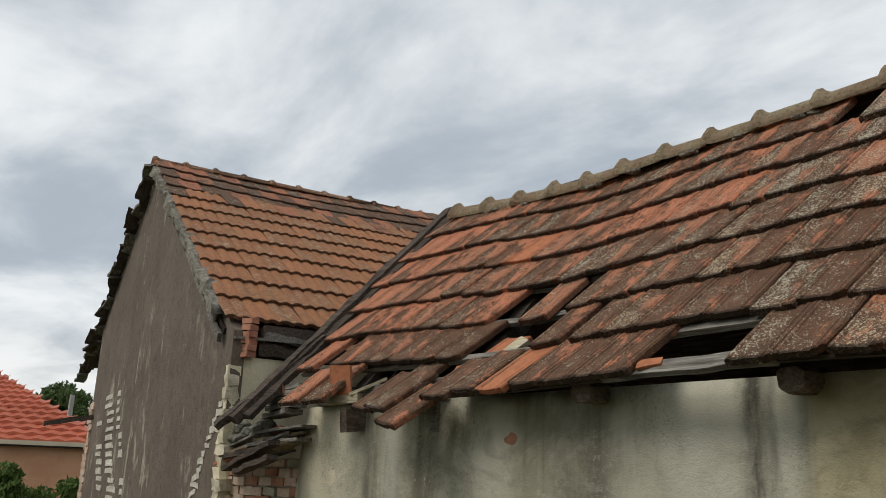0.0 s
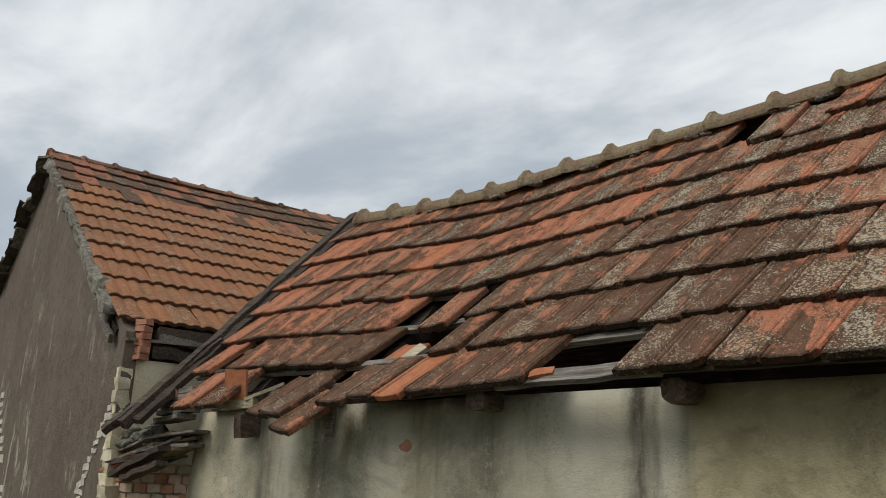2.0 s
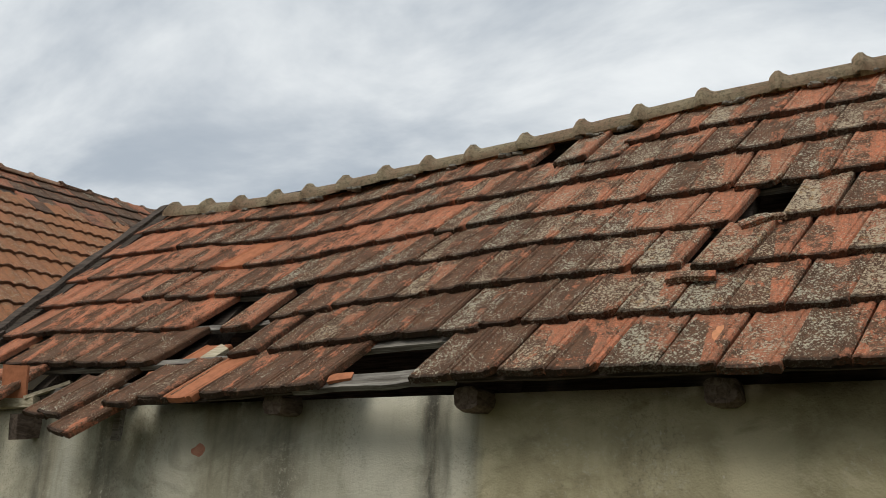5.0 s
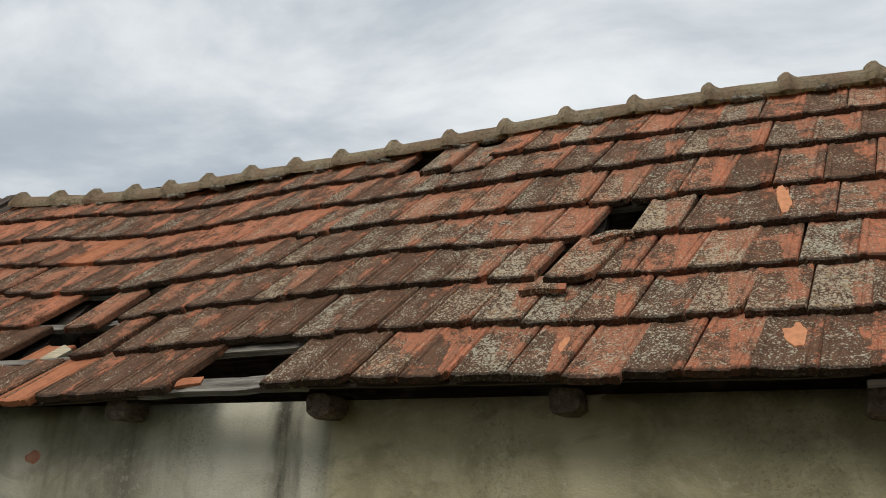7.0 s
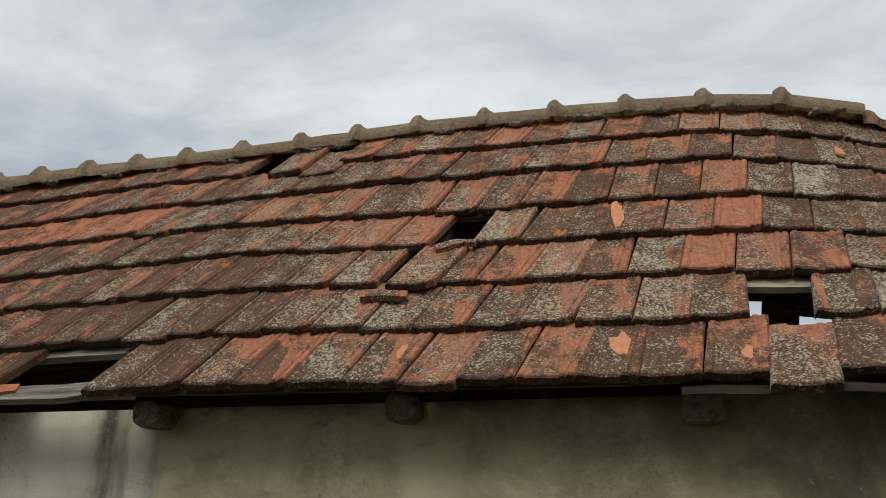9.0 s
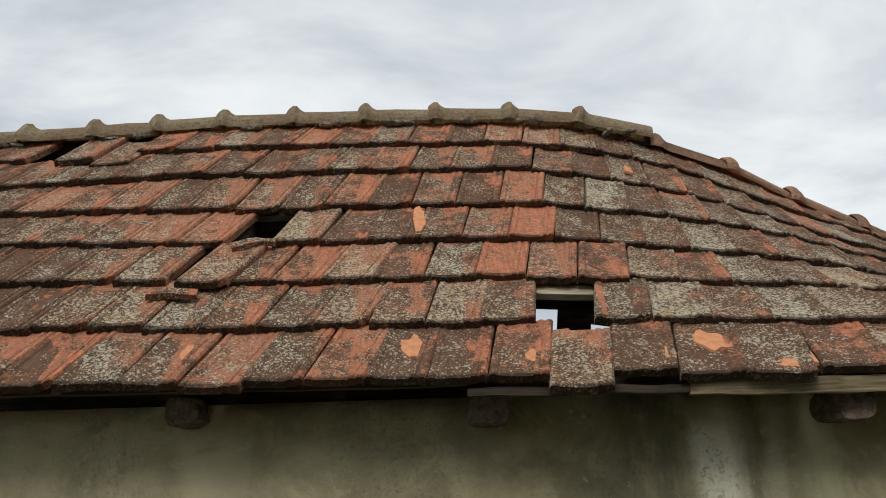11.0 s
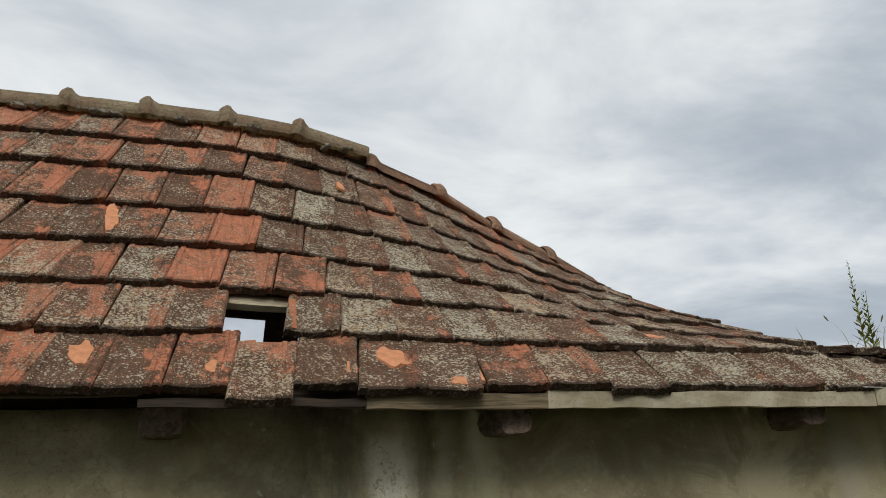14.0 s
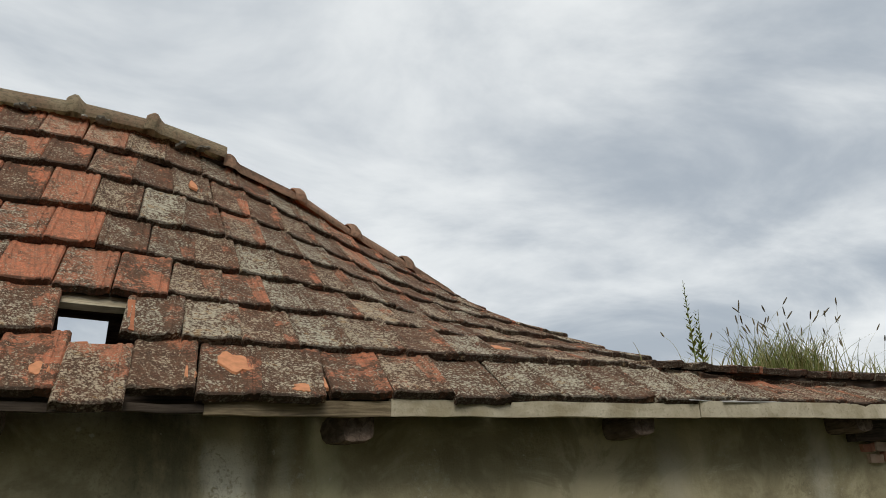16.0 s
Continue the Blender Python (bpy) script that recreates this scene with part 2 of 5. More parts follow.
def plaster_front():
    m, q = material("grey_lime_plaster")
    place = q.node("ShaderNodeNewGeometry").outputs["Position"]
    x, y, z = q.split(place)
    drip = q.noise(q.scaled(place, 5.0, 1.0, 0.35), 1.0, 4.0, 0.6, 0.2)
    drip2 = q.noise(q.scaled(place, 1.5, 1.0, 0.25, (4, 0, 0)), 1.0, 3.0, 0.5, 0.3)
    cloud_ = q.noise(place, 3.4, 8.0, 0.68, 0.5)
    sand = q.noise(place, 130.0, 3.0, 0.6)
    grit = q.noise(place, 34.0, 4.0, 0.6)
    color = q.mix(q.ramp(cloud_, 0.35, 0.68), (0.285, 0.265, 0.19), (0.44, 0.415, 0.31))
    color = q.mix(q.ramp(drip2, 0.50, 0.66, 0.0, 0.7), color, (0.56, 0.53, 0.42))
    color = q.mix(q.math("MULTIPLY", q.ramp(drip, 0.51, 0.68, 0.0, 0.75), q.ramp(x, -1.3, -1.6, 0.2, 1.0)), color, (0.15, 0.135, 0.095))
    blot = q.noise(q.scaled(place, 2.6, 1.0, 3.6, (5, 0, 1)), 1.0, 7.0, 0.66, 0.9)
    color = q.mix(q.ramp(blot, 0.50, 0.62, 0.0, 0.55), color, (0.21, 0.195, 0.14))
    color = q.mix(q.ramp(blot, 0.44, 0.36, 0.0, 0.45), color, (0.54, 0.51, 0.40))
    olive = q.ramp(q.math("ADD", x, q.math("MULTIPLY", q.math("SUBTRACT", cloud_, 0.5), 0.4)), -1.56, -1.46)
    color = q.mix(q.math("MULTIPLY", olive, 0.8), color, q.mix(1.0, color, (1.14, 1.07, 0.87), "MULTIPLY"))
    rubbed = q.math("MULTIPLY", q.ramp(x, -4.1, -4.7), q.ramp(q.noise(place, 4.0, 5.0, 0.65), 0.35, 0.60))
    color = q.mix(q.math("MULTIPLY", rubbed, 0.75), color, (0.60, 0.55, 0.41))
    # washed pale runs and sooty runs below the broken eaves
    wob = q.math("MULTIPLY", q.math("SUBTRACT", q.noise(q.scaled(place, 6, 1, 1.6), 1.0, 4.0), 0.5), 0.16)
    for centre, half, soft, tone, power in (
            (-2.12, 0.34, 0.10, (0.56, 0.54, 0.43), 0.6), (-2.02, 0.17, 0.05, (0.56, 0.54, 0.44), 0.5), (-1.60, 0.07, 0.03, (0.58, 0.56, 0.45), 0.7),
            (-1.735, 0.055, 0.03, (0.045, 0.042, 0.034), 0.9), (-1.64, 0.02, 0.02, (0.10, 0.095, 0.07), 0.6), (-4.10, 0.10, 0.06, (0.50, 0.49, 0.41), 0.7),
            (-3.35, 0.16, 0.08, (0.48, 0.465, 0.38), 0.6), (-2.65, 0.20, 0.10, (0.10, 0.095, 0.075), 0.5),
            (-4.33, 0.05, 0.05, (0.07, 0.068, 0.058), 0.7), (-3.78, 0.07, 0.05, (0.075, 0.07, 0.058), 0.6),
            (3.55, 0.07, 0.05, (0.52, 0.49, 0.38), 0.6), (1.17, 0.15, 0.08, (0.10, 0.095, 0.065), 0.75), (1.52, 0.035, 0.03, (0.10, 0.09, 0.06), 0.7), (1.77, 0.06, 0.02, (0.50, 0.48, 0.30), 0.8), (1.61, 0.03, 0.02, (0.48, 0.46, 0.35), 0.6),
            (4.62, 0.06, 0.05, (0.60, 0.57, 0.46), 0.6), (-4.92, 0.20, 0.08, (0.55, 0.50, 0.36), 0.7), (-4.55, 0.10, 0.06, (0.52, 0.49, 0.38), 0.6)):
        broken = q.math("MULTIPLY", q.ramp(q.noise(q.scaled(place, 7.0, 1.0, 2.2, (centre, 0, 0)), 1.0, 6.0, 0.7), 0.30, 0.58, 0.25, 1.0), power)
        color = q.mix(q.math("MULTIPLY", stripe(q, x, centre, half, soft * 1.5, wob), broken), color, tone)
    bright = stripe(q, x, 1.395, 0.075, 0.04, wob)
    bright = q.math("MULTIPLY", bright, q.ramp(z, 1.96, 1.88))
    bright = q.math("MULTIPLY", bright, q.ramp(q.math("ADD", q.math("MULTIPLY", grit, 0.5), q.math("MULTIPLY", q.noise(place, 80.0, 4.0, 0.7), 0.5)), 0.38, 0.50))
    color = q.mix(q.math("MULTIPLY", bright, 0.9), color, (0.86, 0.83, 0.69))
    chalk = q.math("MULTIPLY", q.ramp(q.noise(place, 48.0, 6.0, 0.75, 0.5), 0.52, 0.66), q.ramp(q.noise(q.scaled(place, 2.4, 1.0, 1.5, (9, 0, 3)), 1.0, 4.0, 0.6), 0.48, 0.66))
    color = q.mix(q.math("MULTIPLY", chalk, 0.55), color, (0.50, 0.47, 0.36))
    soot = q.math("MULTIPLY", q.ramp(q.noise(place, 60.0, 6.0, 0.75, 0.4), 0.50, 0.64), q.ramp(q.noise(q.scaled(place, 1.8, 1.0, 1.1, (2, 0, 7)), 1.0, 4.0, 0.6), 0.47, 0.64))
    color = q.mix(q.math("MULTIPLY", soot, 0.4), color, (0.10, 0.09, 0.062))
    flecks = q.ramp(q.noise(place, 22.0, 3.0, 0.6), 0.70, 0.74)
    color = q.mix(q.math("MULTIPLY", flecks, 0.7), color, (0.56, 0.53, 0.42))
    relief = q.math("ADD", q.math("MULTIPLY", sand, 0.35), q.math("ADD", q.math("MULTIPLY", grit, 0.5), cloud_))
    finish(q, color, 0.95, relief, 0.75, 0.012, 0.15)
    return m


PLASTER = plaster_front()


def plaster_gable():
    m, q = material("brown_cement_plaster")
    place = q.node("ShaderNodeTexCoord").outputs["Object"]
    runs = q.noise(q.scaled(place, 3.2, 3.2, 1.1, (0.9, 0.0, 0.0)), 1.0, 7.0, 0.72, 0.9)
    cloud_ = q.noise(place, 1.2, 5.0, 0.6, 0.4)
    grit = q.noise(place, 40.0, 3.0)
    color = q.mix(q.ramp(cloud_, 0.3, 0.7), (0.135, 0.106, 0.083), (0.178, 0.144, 0.114))
    pale = q.math("MULTIPLY", q.ramp(runs, 0.52, 0.62), q.ramp(q.noise(place, 1.0, 3.0, 0.6), 0.48, 0.60))
    color = q.mix(q.math("MULTIPLY", pale, 0.8), color, (0.46, 0.41, 0.32))
    worn = q.noise(place, 11.0, 7.0, 0.7, 0.5)
    color = q.mix(q.ramp(worn, 0.46, 0.64, 0.0, 0.45), color, (0.085, 0.065, 0.05))
    color = q.mix(q.ramp(q.noise(place, 26.0, 6.0, 0.7, 0.3), 0.58, 0.68, 0.0, 0.4), color, (0.30, 0.26, 0.21))
    finish(q, color, 0.95, q.math("ADD", q.math("ADD", grit, worn), cloud_), 0.6, 0.012, 0.15)
    return m


PLASTER_GABLE = plaster_gable()


def speckled(name, a, b, scale=6.0, bump=0.6, rough=0.95, fine=60.0):
    m, q = material(name)
    place = q.node("ShaderNodeTexCoord").outputs["Object"]
    rnd = q.node("ShaderNodeObjectInfo").outputs["Random"]
    here = q.scaled(place, 1, 1, 1, q.join(q.math("MULTIPLY", rnd, 17.0), q.math("MULTIPLY", rnd, 29.0), 0.0))
    n = q.noise(here, scale, 5.0, 0.62, 0.4)
    g = q.noise(here, fine, 3.0)
    color = q.mix(q.ramp(n, 0.3, 0.7), a, b)
    color = q.mix(q.ramp(g, 0.55, 0.75, 0.0, 0.5), color, tuple(c * 0.6 for c in a))
    color = q.mix(q.math("MULTIPLY", rnd, 0.35), color, tuple(c * 0.55 for c in b))
    finish(q, color, rough, q.math("ADD", n, q.math("MULTIPLY", g, 0.5)), bump, 0.012, 0.15)
    return m


BOARD = speckled("stained_cream_board", (0.40, 0.34, 0.22), (0.68, 0.62, 0.47), 5.0, 0.5)
CREAM = speckled("cream_limewash", (0.68, 0.59, 0.40), (0.84, 0.76, 0.56), 4.0)
PALE_MORTAR = speckled("pale_broken_mortar", (0.46, 0.39, 0.27), (0.68, 0.61, 0.46), 7.0, 0.9)
BRICK = speckled("old_brick", (0.36, 0.145, 0.095), (0.50, 0.26, 0.17), 9.0, 0.8)
BRICK_PALE = speckled("limey_brick", (0.50, 0.33, 0.24), (0.66, 0.52, 0.40), 9.0, 0.8)
MORTAR = speckled("grey_mortar", (0.30, 0.26, 0.19), (0.44, 0.39, 0.30), 14.0, 0.9)
CRUST = speckled("lichened_mortar", (0.09, 0.085, 0.062), (0.29, 0.28, 0.23), 25.0, 1.0)
GREY_CRUST = speckled("grey_lichened_mortar", (0.115, 0.102, 0.078), (0.34, 0.315, 0.26), 22.0, 1.0)
SOIL = speckled("mossy_soil", (0.05, 0.045, 0.025), (0.10, 0.10, 0.04), 20.0, 1.0)


def cap_clay(name, pale, dull, moss):
    """Old cap clay with moss stains, patterned over the whole ridge."""
    m, q = material(name)
    place = q.node("ShaderNodeNewGeometry").outputs["Position"]
    broad = q.noise(place, 4.0, 4.0, 0.6)
    fine = q.noise(place, 45.0, 6.0, 0.72, 0.4)
    color = q.mix(q.ramp(broad, 0.35, 0.65), pale, dull)
    color = q.mix(q.ramp(fine, 0.46, 0.62, 0.0, 0.75), color, moss)
    finish(q, color, 0.95, fine, 0.5, 0.006, 0.15)
    return m


RIDGE = cap_clay("mossy_ridge_clay", (0.50, 0.41, 0.27), (0.42, 0.29, 0.19), (0.20, 0.175, 0.11))
HIP_CLAY = cap_clay("brown_hip_clay", (0.50, 0.30, 0.20), (0.38, 0.23, 0.15), (0.22, 0.16, 0.11))
GROUND = speckled("trodden_grass", (0.06, 0.075, 0.03), (0.12, 0.11, 0.06), 0.8, 0.6)
# brick darkened in its colour to stand for the shade indoors
SHADE_WALL = speckled("shaded_inner_brick", (0.10, 0.07, 0.05), (0.16, 0.11, 0.08), 6.0)
FAR_WALL = speckled("orange_block_wall", (0.52, 0.27, 0.16), (0.60, 0.34, 0.21), 1.5, 0.3)
FAR_ROOF = speckled("red_metal_tile", (0.42, 0.10, 0.055), (0.50, 0.14, 0.075), 1.0, 0.1, 0.45)
GUTTER = speckled("cream_gutter_paint", (0.52, 0.45, 0.33), (0.60, 0.52, 0.40), 3.0, 0.1, 0.6)
CONCRETE = speckled("grey_concrete", (0.30, 0.30, 0.28), (0.42, 0.41, 0.38), 3.0, 0.2)
LEAF = speckled("bush_leaf", (0.075, 0.13, 0.03), (0.14, 0.21, 0.06), 8.0, 0.2, 0.6)
LEAF_TREE = speckled("tree_leaf", (0.05, 0.085, 0.025), (0.10, 0.14, 0.05), 8.0, 0.2, 0.6)
LIME = speckled("white_lime_smear", (0.44, 0.39, 0.31), (0.72, 0.68, 0.58), 24.0, 0.8)
STRAW = speckled("dry_grass", (0.34, 0.33, 0.13), (0.46, 0.42, 0.20), 8.0, 0.2, 0.7)
GREEN = speckled("green_grass", (0.20, 0.25, 0.07), (0.34, 0.37, 0.14), 8.0, 0.2, 0.7)
SEED = speckled("grass_seed_head", (0.14, 0.12, 0.07), (0.22, 0.18, 0.11), 8.0, 0.2, 0.8)
BARK = speckled("bark", (0.08, 0.06, 0.04), (0.14, 0.11, 0.08), 12.0)
TIN = speckled("pale_tin_scrap", (0.62, 0.61, 0.57), (0.72, 0.71, 0.67), 6.0, 0.2, 0.5)

# ---- building helpers ----
rng = random.Random(7)


def mesh_of(name, bm, *mats, smooth=False):
    me = bpy.data.meshes.new(name)
    bm.normal_update()
    bm.to_mesh(me)
    bm.free()
    for m in mats:
        me.materials.append(m)
    if smooth:
        for p in me.polygons:
            p.use_smooth = True
    return me


def thing(name, label, category, group="", kind="", at=(0, 0, 0)):
    ob = new(name)
    ob.location = at
    return tagged(ob, label, category, group, kind)


def hang(name, me, parent, m=None, label=""):
    """Links mesh data as one part under parent, at the world pose m."""
    ob = new(name, me)
    ob.parent = parent
    base = parent.matrix_basis.copy()
    up = parent.parent
    while up:
        base = up.matrix_basis @ base
        up = up.parent
    ob.matrix_basis = base.inverted() @ (m if m is not None else Matrix())
    if label:
        ob["label"] = label
    return ob


def part(name, bm, mat, parent, label="", m=None, smooth=False):
    return hang(name, mesh_of(name, bm, mat, smooth=smooth), parent, m, label)


def solo(name, bm, mat, label, category, group="", kind="", smooth=False):
    ob = new(name, mesh_of(name, bm, mat, smooth=smooth))
    return tagged(ob, label, category, group, kind)


def rough_box(bm, size, m, cuts=(4, 1, 1), amp=0.004, seed=0.0, taper=0.0):
    """A box with jittered skin, centred, its long side along x."""
    nx, ny, nz = cuts
    grid = {}

    def at(i, j, k):
        if (i, j, k) not in grid:
            u = i / nx - 0.5
            s = 1 - taper * (u + 0.5)
            p = Vector((u * size[0], (j / ny - 0.5) * size[1] * s, (k / nz - 0.5) * size[2] * s))
            p += amp * noise.noise_vector(p * 9.0 + Vector((seed, seed * 1.7, seed * 0.3)))
            grid[i, j, k] = bm.verts.new(m @ p)
        return grid[i, j, k]

    for j in range(ny):
        for k in range(nz):
            for i, flip in ((0, False), (nx, True)):
                f = [at(i, j, k), at(i, j, k + 1), at(i, j + 1, k + 1), at(i, j + 1, k)]
                bm.faces.new(f[::-1] if flip else f)
    for i in range(nx):
        for k in range(nz):
            for j, flip in ((0, True), (ny, False)):
                f = [at(i, j, k), at(i, j, k + 1), at(i + 1, j, k + 1), at(i + 1, j, k)]
                bm.faces.new(f[::-1] if flip else f)
        for j in range(ny):
            for k, flip in ((0, False), (nz, True)):
                f = [at(i, j, k), at(i, j + 1, k), at(i + 1, j + 1, k), at(i + 1, j, k)]
                bm.faces.new(f[::-1] if flip else f)
    return bm


def between(a, b, up=(0, 0, 1)):
    """A pose at the middle of a and b, with x along b - a."""
    a, b = Vector(a), Vector(b)
    x = (b - a).normalized()
    y = Vector(up).cross(x).normalized()
    z = x.cross(y)
    m = Matrix((x, y, z)).transposed().to_4x4()
    m.translation = (a + b) / 2
    return m


def beam(a, b, wide, high, cuts=8, amp=0.006, up=(0, 0, 1), seed=None, taper=0.0):
    bm = bmesh.new()
    s = rng.uniform(0, 50) if seed is None else seed
    rough_box(bm, ((Vector(b) - Vector(a)).length, wide, high), between(a, b, up), (cuts, 2, 2), amp, s, taper)
    return bm


def slab(bm, corners, thick, amp=0.0):
    """A flat piece from corner points, thickened against its normal."""
    pts = [Vector(c) for c in corners]
    n = (pts[1] - pts[0]).cross(pts[-1] - pts[0]).normalized()
    top = [bm.verts.new(p) for p in pts]
    low = [bm.verts.new(p - n * thick) for p in pts]
    bm.faces.new(top)
    bm.faces.new(low[::-1])
    for i in range(len(pts)):
        j = (i + 1) % len(pts)
        bm.faces.new((top[j], top[i], low[i], low[j]))
    return bm


def chunk(bm, radius, m, seed, flat=0.6, sub=2):
    """A knobbly lump."""
    made = bmesh.ops.create_icosphere(bm, subdivisions=sub, radius=radius)
    for v in made["verts"]:
        v.co *= 1 + 0.35 * noise.noise(v.co / radius * 1.3 + Vector((seed, 0, seed)))
        v.co.z *= flat
        v.co = m @ v.co
    return bm


def smooth01(x, a, b):
    t = min(max((x - a) / (b - a), 0.0), 1.0)
    return t * t * (3 - 2 * t)


# ---- ground ----
bm = bmesh.new()
g = bmesh.ops.create_grid(bm, x_segments=40, y_segments=40, size=1500)
ground = solo("ground", bm, GROUND, "worn grassy ground round the old farm buildings", "ground", kind="structure")

# unseen plain wall, added behind the camera to block low sky light
bm = bmesh.new()
rough_box(bm, (13.0, 0.3, 5.4), pose(3.95, -3.3, 2.7), (12, 1, 6), 0.01, 2.0)
solo("sky_block_wall", bm, PLASTER_GABLE, "unseen plain brown wall added to block low sky light", "wall", kind="structure")

# ---- the tiled outbuilding ----
SLOPE = radians(47.655)
EAVE_Y, EAVE_Z, STEP, WIDE, X0 = 3.032, 2.055, 0.329, 0.2075, -0.057
NORMAL = Vector((0, -math.sin(SLOPE), math.cos(SLOPE)))
UPSLOPE = Vector((0, math.cos(SLOPE), math.sin(SLOPE)))
RIDGE_Y, RIDGE_Z = EAVE_Y + 7 * STEP * math.cos(SLOPE), EAVE_Z + 7 * STEP * math.sin(SLOPE)


SINK_X = (1.0, 1.4, 1.8, 2.2, 2.6, 3.0, 3.4, 3.8, 4.4, 5.2)
SINK = ((0, 0, 0, 0, -.01, -.02, -.02, -.025, -.03, -.03),
        (-.005, -.015, -.03, -.045, -.05, -.055, -.065, -.11, -.15, -.16),
        (-.015, -.05, -.065, -.11, -.16, -.195, -.22, -.25, -.29, -.30),
        (-.02, -.075, -.115, -.185, -.275, -.325, -.355, -.43, -.45, -.46),
        (-.01, -.07, -.13, -.225, -.345, -.435, -.49, -.56, -.60, -.60),
        (.03, -.055, -.15, -.275, -.43, -.53, -.63, -.735, -.78, -.78),
        (.035, -.03, -.14, -.30, -.46, -.59, -.735, -.87, -.93, -.93),
        (.035, -.005, -.125, -.285, -.485, -.66, -.86, -1.04, -1.12, -1.12))


def sag(x, r):
    """How far the old roof stands proud of its plane: bulged at the top, sunk at both ends, caved in past x = 1."""
    if x > 1.0:
        r = min(max(r, 0.0), 7.0)
        j = min(int(r), 6)
        return float((1 - r + j) * np.interp(x, SINK_X, SINK[j]) + (r - j) * np.interp(x, SINK_X, SINK[j + 1]))
    n = 0.050 * smooth01(r, 3.6, 5.4) * smooth01(x, -1.9, -0.7) * (1 - 0.35 * smooth01(x, 0.6, 1.0))
    n -= 0.065 * math.exp(-((x + 3.35) / 0.85) ** 2) * (0.75 + 0.25 * smooth01(r, 0, 1))
    n += 0.020 * math.exp(-((x + 1.3) / 0.7) ** 2) * (1 - smooth01(r, 3.0, 5.0))
    n -= 0.015 * smooth01(x, 0.6, 1.0) * smooth01(r, 0.8, 1.6) * (1 - smooth01(r, 3.4, 4.6))
    return n


def on_roof(x, r, rise=0.0):
    p = Vector((x, EAVE_Y, EAVE_Z)) + UPSLOPE * (STEP * r) + NORMAL * (sag(x, r) + rise)
    return p


HIP_R = [0.9, 1.7, 2.0, 3.0, 4.0, 5.0, 6.0, 7.0, 7.9]
HIP_X = [6.1, 6.0, 4.05, 3.82, 3.84, 3.82, 3.76, 3.66, 3.60]


def hip_x(r):
    return float(np.interp(r, HIP_R, HIP_X))


def column_x(k, r):
    """The left edge of column k; the lower courses spread towards the hip."""
    far = max(k - 3.0, 0.0)
    spread = (0.0042 * max(1 - 0.35 * r, 0.0)) * min(far, 8.0) ** 2 + max(far - 8, 0) * 0.06 * max(1 - 0.35 * r, 0.0)
    tight = 0.0016 * min(max(-k - 4.0, 0.0), 6.0) ** 2
    return X0 + WIDE * k + spread + tight - 0.012 * r * (r > 2)


outbuilding = thing("outbuilding", "long low outbuilding with grey plaster and a sagging broken clay-tile roof", "outbuilding")

# walls with thickness, closed all round
bm = bmesh.new()
WALL_Y = 3.28
cuts_x, cuts_z = 150, 26
left_x, right_x, wall_top = -5.05, 5.75, 2.05
front = [[None] * (cuts_z + 1) for _ in range(cuts_x + 1)]
for i in range(cuts_x + 1):
    for j in range(cuts_z + 1):
        x = left_x + (right_x - left_x) * i / cuts_x
        z = wall_top * j / cuts_z
        bulge = 0.014 * noise.noise(Vector((x * 1.7, 3.0, z * 1.7))) + 0.006 * noise.noise(Vector((x * 7, 1.0, z * 7)))
        if i == 0:
            x += 0.03 * noise.noise(Vector((2.0, 5.0, z * 4))) - 0.09 * min((wall_top - z) / 0.45, 1.0)
        front[i][j] = bm.verts.new((x, WALL_Y + bulge, z))
for i in range(cuts_x):
    for j in range(cuts_z):
        bm.faces.new((front[i][j], front[i + 1][j], front[i + 1][j + 1], front[i][j + 1]))
rear = [bm.verts.new((x, WALL_Y + 0.35, z)) for x, z in ((left_x, 0), (right_x, 0), (right_x, wall_top), (left_x, wall_top))]
bm.faces.new(rear[::-1])
bm.faces.new([front[i][cuts_z] for i in range(cuts_x + 1)] + [rear[2], rear[3]])
bm.faces.new([front[0][j] for j in range(cuts_z + 1)] + [rear[3], rear[0]])
bm.faces.new([front[cuts_x][j] for j in range(cuts_z, -1, -1)] + [rear[1], rear[2]])
part("front_wall", bm, PLASTER, outbuilding, "grey-green lime plaster wall with dark drip stains", smooth=True)
BACK_Y = 2 * RIDGE_Y - EAVE_Y
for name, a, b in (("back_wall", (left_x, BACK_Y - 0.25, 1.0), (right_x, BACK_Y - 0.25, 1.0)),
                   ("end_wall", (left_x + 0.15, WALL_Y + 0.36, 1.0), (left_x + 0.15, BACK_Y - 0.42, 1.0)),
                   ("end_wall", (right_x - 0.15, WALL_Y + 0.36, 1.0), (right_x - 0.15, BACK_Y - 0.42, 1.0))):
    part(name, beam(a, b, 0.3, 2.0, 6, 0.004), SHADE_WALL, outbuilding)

# back slope: closed boarding and tiles, coloured dark as loft shade, with two openings to the sky
bm = bmesh.new()
xs = [-5.3, -4.0, -2.0, 0.0, 0.93, 1.205, 1.42, 1.62, 1.70]
ys = [RIDGE_Y - 0.02, 5.345, 5.395, 5.56, BACK_Y]


def behind(x, y):
    return Vector((x, y, RIDGE_Z - 0.02 - 0.16 * max(x - 1.1, 0.0) - (y - RIDGE_Y) * math.tan(SLOPE)))


sheet_v = [[bm.verts.new(behind(x, y)) for y in ys] for x in xs]
for i in range(len(xs) - 1):
    for j in range(len(ys) - 1):
        if (i, j) not in ((4, 1), (4, 2), (6, 2)):
            bm.faces.new((sheet_v[i][j], sheet_v[i + 1][j], sheet_v[i + 1][j + 1], sheet_v[i][j + 1]))
bmesh.ops.solidify(bm, geom=bm.faces[:], thickness=0.03)
